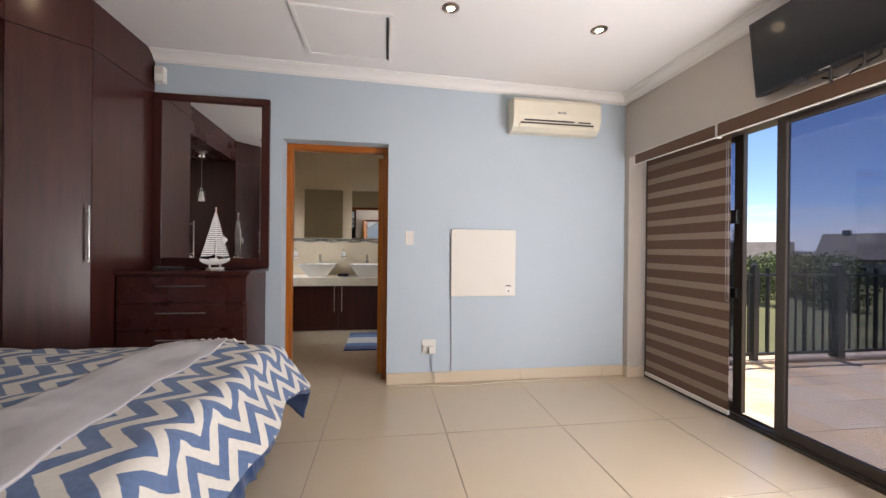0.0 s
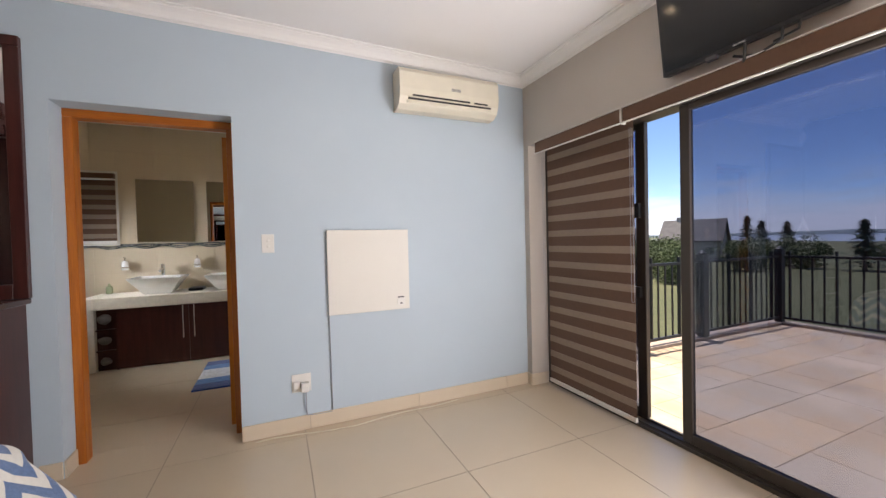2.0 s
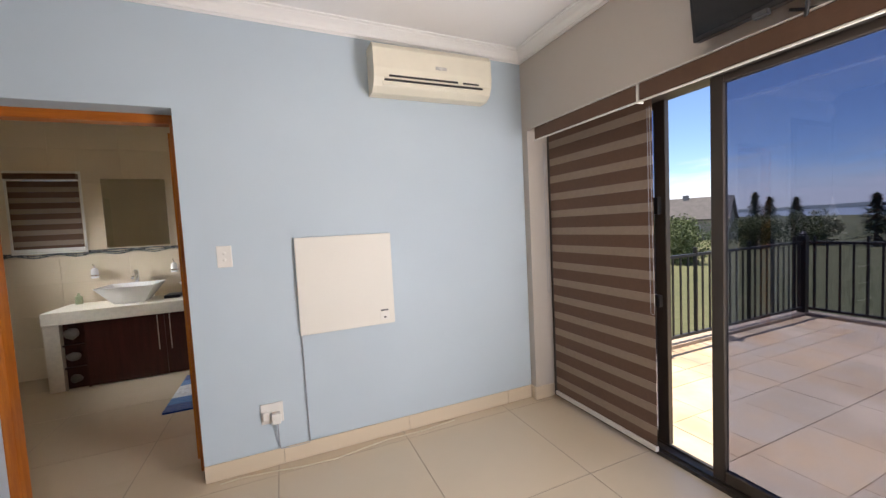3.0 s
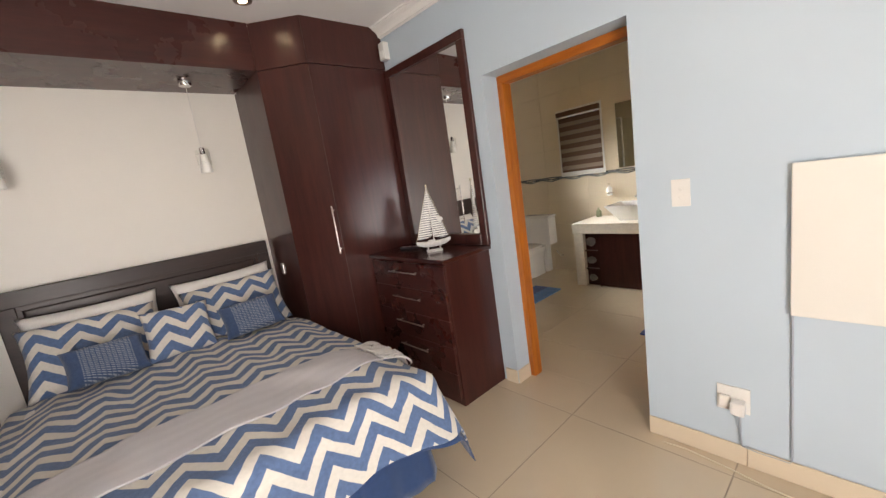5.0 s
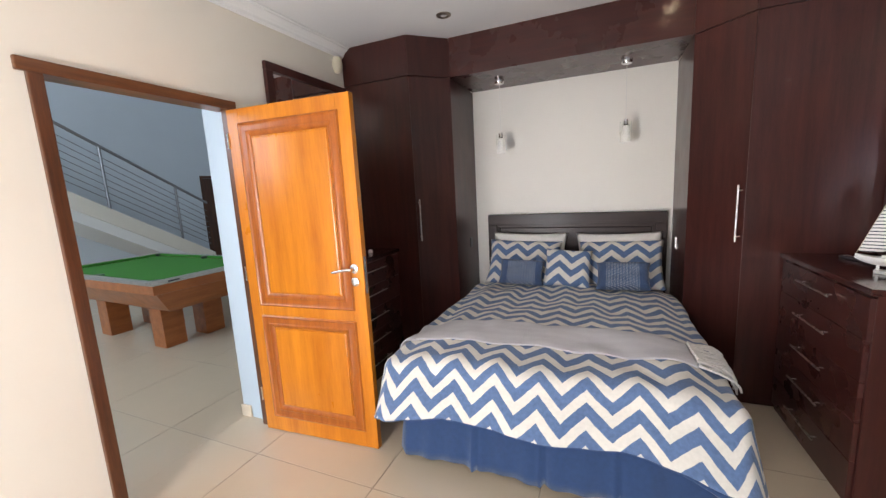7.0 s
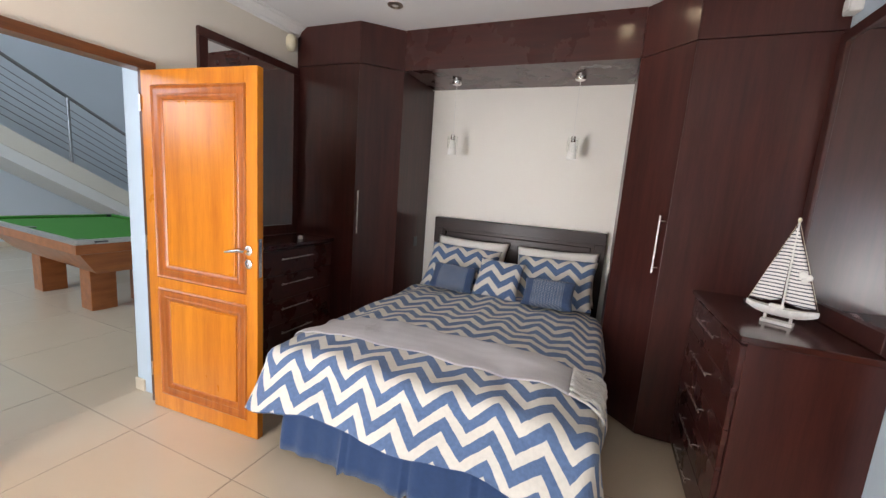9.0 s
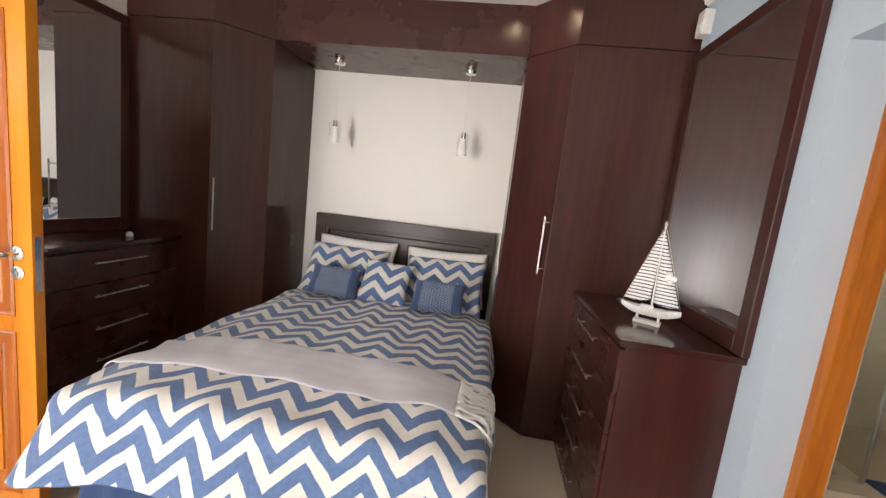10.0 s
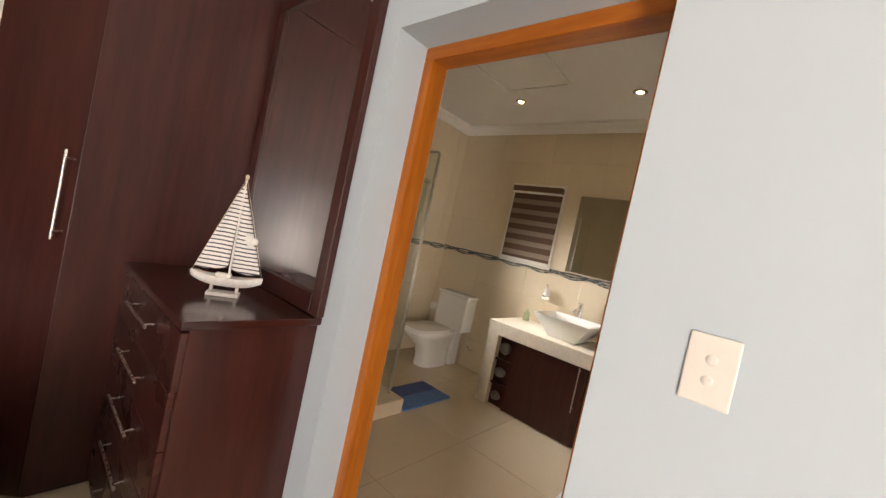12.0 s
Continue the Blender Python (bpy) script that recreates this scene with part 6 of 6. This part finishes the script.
def stairs():
    s = thing("staircase", (-2.2, -5.6, 0), "plastered white staircase against the hall wall", "staircase", kind="structure")
    slope, xa, xb = 0.595, -4.0, 1.5
    ztop = lambda x: 1.49 + slope * (x + 2.27)
    zbot = lambda x: ztop(x) - 0.46

    def band(y0, y1, f0, f1):
        bm = bmesh.new()
        pts = [(xa, max(0, f0(xa))), (xb, f0(xb)), (xb, f1(xb)), (xa, f1(xa))]
        l = [bm.verts.new((x, y0, z)) for x, z in pts]
        r = [bm.verts.new((x, y1, z)) for x, z in pts]
        for i in range(4):
            bm.faces.new((l[i], l[(i + 1) % 4], r[(i + 1) % 4], r[i]))
        bm.faces.new(l[::-1])
        bm.faces.new(r)
        return bm
    part("slab", band(HY0 + 0.001, -5.075, zbot, lambda x: ztop(x) - 0.271), M_WHITE, s)
    part("stringer", band(-5.10, -5.04, lambda x: ztop(x) - 0.27, ztop), M_CREAM, s, "cream plastered stringer")
    x = -3.9
    while x < 1.1:
        z = ztop(x)
        part("step", B(((x, HY0 + 0.002, z - 0.15), (x + 0.38, -5.102, z - 0.01)), bevel=0.004), M_SKTILE, s)
        x += 0.30
    r = thing("stair_railing", (-2.2, -5.07, 1.2), "brushed steel stair railing with thin horizontal bars", "railing")
    for x in (-3.39, -2.27):
        bm = bmesh.new()
        tube(bm, [(x, -5.07, ztop(x)), (x, -5.07, ztop(x) + 1.02)], 0.022, 12)
        part("post", bm, M_RAIL, r, smooth=50)
    for k in range(7):
        h = 0.16 + 0.115 * k
        bm = bmesh.new()
        xe = -2.27 + (3.03 - 1.49 - h) / slope
        tube(bm, [(-3.95, -5.07, ztop(-3.95) + h), (xe, -5.07, ztop(xe) + h)], 0.0065, 8)
        part("bar", bm, M_RAIL, r, smooth=50)
    bm = bmesh.new()
    tube(bm, [(-3.98, -5.07, ztop(-3.98) + 1.03), (-1.41, -5.07, ztop(-1.41) + 1.03)], 0.025, 12)
    part("handrail", bm, M_RAIL, r, smooth=50)


stairs()

st = thing("side_stand", (-4.75, -4.9, 0), "low dark stand beside the foot of the stairs", "stand")
part("body", B(((-5.0, -5.0, 0.0), (-4.5, -4.7, 0.70)), bevel=0.01), M_DARK, st)
solo("storage_box", B(((-4.9, -4.95, 0.7005), (-4.62, -4.75, 0.95)), bevel=0.008), M_PLAST, (-4.76, -4.85, 0.7005), "white box standing on the dark stand", "box")

# ---------------------------------------------------------------- balcony
RX, RY = 7.26, 4.32
bal = thing("balcony", (5.1, 1.4, -0.3), "balcony slab paved with pinkish sandstone flags", "balcony", kind="structure")
part("slab", B(((EAST + 0.345, -2.4, -0.30), (RX + 0.14, RY + 0.14, -0.036))), M_SAND, bal)
part("kerb", B(((EAST + 0.345, RY - 0.05, -0.0355), (RX + 0.14, RY + 0.14, 0.005)), bevel=0.006), M_SAND, bal)
part("kerb", B(((RX - 0.05, -2.4, -0.0355), (RX + 0.14, RY - 0.051, 0.005)), bevel=0.006), M_SAND, bal)


def paving():
    r = random.Random(8)
    y = -2.38
    while y < RY - 0.06:
        h = r.choice((0.2, 0.28, 0.36, 0.42))
        yb = min(y + h, RY - 0.055)
        x = EAST + 0.35
        while x < RX - 0.06:
            w = r.choice((0.24, 0.36, 0.5, 0.62))
            xb = min(x + w, RX - 0.055)
            if xb - x > 0.05 and yb - y > 0.05:
                part("flagstone", B(((x + 0.0015, y + 0.0015, -0.0355), (xb - 0.0015, yb - 0.0015, -0.029 + 0.002 * r.random())), bevel=0.0025, seg=1), M_STONE, bal)
            x += w
        y += h


def balustrade(name, p0, p1, posts, label):
    """Black steel uprights between two rails, some uprights running past the top rail."""
    p0, p1 = Vector(p0), Vector(p1)
    d = (p1 - p0)
    L = d.length
    d.normalize()
    b = thing(name, p0, label, "railing", "balcony railings")

    def bar(s0, s1, z0, z1, w):
        n = Vector((-d.y, d.x, 0)) * w / 2
        a, c = p0 + d * s0, p0 + d * s1
        lo = Vector((min(a.x, c.x) - abs(n.x), min(a.y, c.y) - abs(n.y), z0))
        hi = Vector((max(a.x, c.x) + abs(n.x), max(a.y, c.y) + abs(n.y), z1))
        return B((lo, hi), bevel=0.002, seg=1)
    part("top_rail", bar(0, L, 0.925, 0.955, 0.035), M_IRON, b)
    part("bottom_rail", bar(0, L, 0.055, 0.085, 0.035), M_IRON, b)
    first = {}
    k, s = 0, 0.06
    while s < L - 0.03:
        tall = k % 4 == 0
        z1 = 1.02 if tall else 0.924
        if tall not in first:
            o = part("baluster", bar(s - 0.010, s + 0.010, 0.0855 if not tall else 0.086, z1, 0.016 if not tall else 0.0385), M_IRON, b)
            first[tall] = (o, s)
        else:
            o, s0 = first[tall]
            again(o, d * (s - s0))
        s += 0.122
        k += 1
    for s, w in posts:
        post = part("post", bar(s - w / 2, s + w / 2, 0.005, 1.03, w), M_IRON, b)
        c = p0 + d * s
        bm = bmesh.new()
        lathe(bm, [(w * 0.35, 1.03), (w * 0.5, 1.045), (w * 0.25, 1.07), (w * 0.12, 1.085)], (c.x, c.y, 0), 14)
        part("finial", bm, M_IRON, post, smooth=50)


balustrade("railing", (EAST + 0.40, RY, 0), (RX, RY, 0), ((0.05, 0.06), (1.35, 0.06), (2.45, 0.10), (4.17, 0.09)), "black steel balcony railing with plain uprights")
balustrade("railing", (RX, RY - 0.06, 0), (RX, -2.3, 0), ((2.3, 0.06), (4.5, 0.06), (6.5, 0.06)), "black steel balcony railing with plain uprights")
sr = thing("stair_gate", (4.9, 5.2, -1.0), "black steel garden stair rail beyond the balcony", "railing")
part("post", B(((4.72, 5.05, -3.0), (4.84, 5.17, 0.62)), bevel=0.004), M_IRON, sr)
bm = bmesh.new()
tube(bm, [(4.78, 5.11, 0.5), (3.6, 5.11, -0.4)], 0.02, 8)
tube(bm, [(4.78, 5.11, 0.1), (3.6, 5.11, -0.8)], 0.02, 8)
part("rail", bm, M_IRON, sr)

# ---------------------------------------------------------------- garden and distance
GZ = -3.0
bm = bmesh.new()
bmesh.ops.create_grid(bm, x_segments=40, y_segments=40, size=2500, matrix=Matrix.Translation((0, 0, GZ)))
structure("ground", bm, M_GRASS, "mown green lawn running down to the water", "lawn")
bm = bmesh.new()
prism(bm, [(150, -1500), (1700, -1500), (1700, 800), (420, 330), (210, 60), (165, 0)], GZ + 0.02, GZ + 0.06)
structure("water", bm, M_WATER, "calm blue lagoon beyond the lawn", "water")
bm = bmesh.new()
pts = []
for i in range(60):
    a = i / 59
    pts.append((1500 - 700 * a, -1500 + 2600 * a, 6.5 + 3 * noise.noise(Vector((a * 9, 0, 5))) + 2 * noise.noise(Vector((a * 40, 1, 5)))))
lo = [bm.verts.new((x, y, GZ - 1)) for x, y, z in pts]
hi = [bm.verts.new((x + 20, y, GZ + z)) for x, y, z in pts]
bk = [bm.verts.new((x + 150, y + 60, GZ - 1)) for x, y, z in pts]
for i in range(59):
    bm.faces.new((lo[i], lo[i + 1], hi[i + 1], hi[i]))
    bm.faces.new((hi[i], hi[i + 1], bk[i + 1], bk[i]))
structure("backdrop", bm, M_HILL, "low dark far shore across the lagoon", "shore", smooth=60)


def clouds():
    """A far bank of thin cloud low over the horizon, its sunlit white put in as glow."""
    n = Net("glowing_thin_cloud")
    v = n.coord("Object", (0.0009, 0.0009, 0.0075))
    f = n.noise(v, 2.2, 7, 0.6)
    z = n.n("SeparateXYZ", {0: n.coord()}).outputs[2]
    low = n.n("MapRange", {0: z, 1: 40.0, 2: 360.0, 3: 0.38, 4: -0.40}).outputs[0]
    dens = n.n("MapRange", {0: n.math("ADD", f, low), 1: 0.52, 2: 0.86, 3: 0.0, 4: 0.9}).outputs[0]
    tr = n.n("BsdfTransparent", {"Color": (1.0, 1.0, 1.0)})
    # emission in place of sunlight on the cloud
    em = n.n("Emission", {"Color": (0.86, 0.91, 1.0), "Strength": 0.62})
    mx = n.n("MixShader", {0: dens, 1: tr.outputs[0], 2: em.outputs[0]})
    n.t.links.new(mx.outputs[0], n.out.inputs[0])
    bm = bmesh.new()
    R = 1900
    grid(bm, 48, 10, lambda u, w: Vector((R * math.cos(2 * math.pi * u) * (1 - 0.12 * w * w), R * math.sin(2 * math.pi * u) * (1 - 0.12 * w * w), -10 + 900 * w)))
    bmesh.ops.remove_doubles(bm, verts=bm.verts, dist=0.5)
    structure("backdrop_clouds", bm, n.m, "thin white cloud bank low over the horizon", "clouds", smooth=180)


clouds()


def conifer(x, y, h, w, seed, material=None):
    """A ragged cone of small drooping sprays round a tapered trunk."""
    r = random.Random(seed)
    t = thing("tree", (x, y, GZ), "dark ragged conifer standing on the lawn", "tree", "garden conifers")
    bm = bmesh.new()
    tube(bm, [(x, y, GZ - 0.1), (x + 0.1, y, GZ + h * 0.5), (x + 0.05, y, GZ + h * 0.97)], [0.22, 0.13, 0.03], 8)
    for k in range(14):
        q = 0.12 + 0.8 * k / 14
        a = k * 2.4
        l = w * (1 - q) * 0.8 + 0.2
        tube(bm, [(x, y, GZ + h * q), (x + l * math.cos(a), y + l * math.sin(a), GZ + h * q - 0.1 * l)], [0.06, 0.02], 5)
    part("trunk", bm, M_BARK, t)
    bm = bmesh.new()
    for k in range(1100):
        q = r.random() ** 0.8 * 0.93 + 0.05
        a = r.random() * 2 * math.pi
        lim = w * (1 - q) * (0.75 + 0.35 * math.sin(q * 31 + a * 2)) + 0.10
        d = lim * math.sqrt(0.2 + 0.8 * r.random())
        c = Vector((x + d * math.cos(a), y + d * math.sin(a), GZ + h * q))
        s = 0.16 + 0.22 * r.random()
        out = Vector((math.cos(a), math.sin(a), -0.35 + 0.5 * r.random()))
        side = Vector((-math.sin(a), math.cos(a), 0.3 * (r.random() - 0.5)))
        p = [c - side * s * 0.5, c + out * s * 1.3, c + side * s * 0.5, c - out * s * 0.3 + Vector((0, 0, s * 0.3))]
        bm.faces.new([bm.verts.new(v) for v in p])
    part("crown", bm, material or M_CON, t)


def bush(x, y, w, h, seed, label="rounded leafy green tree with an uneven crown", z=None):
    r = random.Random(seed)
    z = GZ if z is None else z
    t = thing("tree", (x, y, z), label, "tree", "garden bushes")
    bm = bmesh.new()
    for k in range(5):
        a = k * 1.3
        tube(bm, [(x, y, z - 0.1), (x + 0.15 * w * math.cos(a), y + 0.15 * w * math.sin(a), z + h * 0.3), (x + 0.5 * w * math.cos(a), y + 0.5 * w * math.sin(a), z + h * 0.6)], [0.14, 0.08, 0.02], 6)
    part("trunk", bm, M_BARK, t)
    bm = bmesh.new()
    lumps = [(Vector((r.uniform(-0.6, 0.6) * w, r.uniform(-0.6, 0.6) * w, h * r.uniform(0.12, 0.78))), r.uniform(0.32, 0.55)) for _ in range(14)]
    for k in range(4200):
        c, s = r.choice(lumps)
        dv = Vector((r.gauss(0, 1), r.gauss(0, 1), r.gauss(0, 0.8))).normalized() * s * min(w, h) * (0.65 + 0.4 * r.random())
        p = Vector((x, y, z)) + c + dv
        if p.z < z + 0.05:
            continue
        q = 0.07 + 0.10 * r.random()
        n1, n2 = Vector((r.gauss(0, 1), r.gauss(0, 1), r.gauss(0, 1))).normalized(), Vector((r.gauss(0, 1), r.gauss(0, 1), r.gauss(0, 1))).normalized()
        bm.faces.new([bm.verts.new(v) for v in (p - n1 * q, p + n2 * q * 0.7, p + n1 * q, p - n2 * q * 0.7)])
    part("crown", bm, M_LEAF, t)


for i, (x, y, h, w) in enumerate(((58, 20.3, 5.6, 2.6), (60, 27.9, 5.8, 2.3), (61, 32.9, 6.9, 2.0), (60, 30.7, 6.1, 2.3), (66, 20.2, 4.9, 1.6), (75, 22.5, 5.4, 1.8), (62, 13.0, 4.9, 2.0), (40, 38.5, 7.2, 1.2))):
    conifer(x, y, h, w, 20 + i)
for i, (x, y, w, h) in enumerate(((58, 25.2, 2.6, 4.2), (56, 29.6, 2.6, 4.4), (62, 17.5, 2.4, 4.0), (44, 31.5, 2.8, 4.0), (42, 35.0, 2.6, 4.4), (30, 27.5, 2.6, 4.2), (36, 41, 3.4, 5.2), (24, 29, 2.4, 4.4), (70, 11.0, 3.0, 3.8), (20, 21.5, 1.8, 3.8), (26, 36, 3.0, 5.0), (34, 24.5, 2.6, 3.4), (48, 36.5, 3.0, 4.0), (38, 29.5, 2.8, 3.6), (50, 27, 2.6, 3.4), (32, 33, 2.6, 3.8))):
    bush(x, y, w, h, 60 + i)
for i, (x, y, w, h) in enumerate(((80, 18, 4, 1.8), (78, 8, 4, 1.6), (84, 27, 5, 2.0), (90, 3, 5, 1.8))):
    bush(x, y, w, h, 90 + i, "low spreading green shrub on the lawn")


def house(x, y, w, d, wall, ridge, turn, label):
    """A gabled house: local x along the ridge."""
    h = thing("house", (0, 0, 0), label, "house", "houses beyond the garden")
    part("wall", B(((-w / 2, -d / 2, 0), (w / 2, d / 2, wall))), M_BRICK, h)
    for s in (-1, 1):
        bm = bmesh.new()
        a = [(-w / 2 - 0.4, s * (d / 2 + 0.5), wall - 0.3), (w / 2 + 0.4, s * (d / 2 + 0.5), wall - 0.3), (w / 2 + 0.4, 0, ridge), (-w / 2 - 0.4, 0, ridge)]
        lo = [bm.verts.new(p) for p in a]
        up = [bm.verts.new((p[0], p[1], p[2] + 0.22)) for p in a]
        for i in range(4):
            bm.faces.new((lo[i], lo[(i + 1) % 4], up[(i + 1) % 4], up[i]))
        bm.faces.new(lo[::-1])
        bm.faces.new(up)
        part("roof", bm, M_ROOF, h, "grey tiled roof slope")
    for sx in (-1, 1):
        bm = bmesh.new()
        v = [bm.verts.new((sx * (w / 2 - 0.05), -d / 2, wall)), bm.verts.new((sx * (w / 2 - 0.05), d / 2, wall)), bm.verts.new((sx * (w / 2 - 0.05), 0, ridge - 0.05))]
        u = [bm.verts.new((p.co.x - sx * 0.2, p.co.y, p.co.z)) for p in v]
        bm.faces.new(v)
        bm.faces.new(u)
        for i in range(3):
            bm.faces.new((v[i], v[(i + 1) % 3], u[(i + 1) % 3], u[i]))
        part("gable", bm, M_BRICK, h)
    for k in range(3):
        for s in (-1, 1):
            cx = -w / 2 + w * (k + 0.5) / 3
            win = part("window", B(((cx - 0.7, s * (d / 2 - 0.02), 1.0), (cx + 0.7, s * (d / 2 + 0.05), 2.4)) if s > 0 else ((cx - 0.7, -d / 2 - 0.05, 1.0), (cx + 0.7, -d / 2 + 0.02, 2.4))), M_PLAST, h)
            part("glazing", B(((cx - 0.6, min(s * (d / 2 + 0.03), s * (d / 2 + 0.07)), 1.1), (cx + 0.6, max(s * (d / 2 + 0.03), s * (d / 2 + 0.07)), 2.3))), M_WINDARK, win)
    for sx in (-1, 1):
        win = part("window", B(((min(sx * (w / 2 - 0.02), sx * (w / 2 + 0.05)), -0.8, 1.0), (max(sx * (w / 2 - 0.02), sx * (w / 2 + 0.05)), 0.8, 2.4))), M_PLAST, h)
        part("glazing", B(((min(sx * (w / 2 + 0.03), sx * (w / 2 + 0.07)), -0.7, 1.1), (max(sx * (w / 2 + 0.03), sx * (w / 2 + 0.07)), 0.7, 2.3))), M_WINDARK, win)
    part("chimney", B(((w * 0.2, -0.4, ridge - 0.8), (w * 0.2 + 0.8, 0.4, ridge + 0.7)), bevel=0.03), M_BRICK, h)
    h.matrix_world = pose(x, y, GZ, 0, 0, turn)


house(66, 43.5, 8.4, 7.2, 3.4, 6.7, 112, "pale plastered house with a steep grey gabled roof")
house(60, 54.5, 9.0, 7.5, 2.8, 5.6, 128, "low pale house with a grey roof among trees")

# ---------------------------------------------------------------- pieces of floors and walls
lay_tiles()
wall_tiles()
paving()
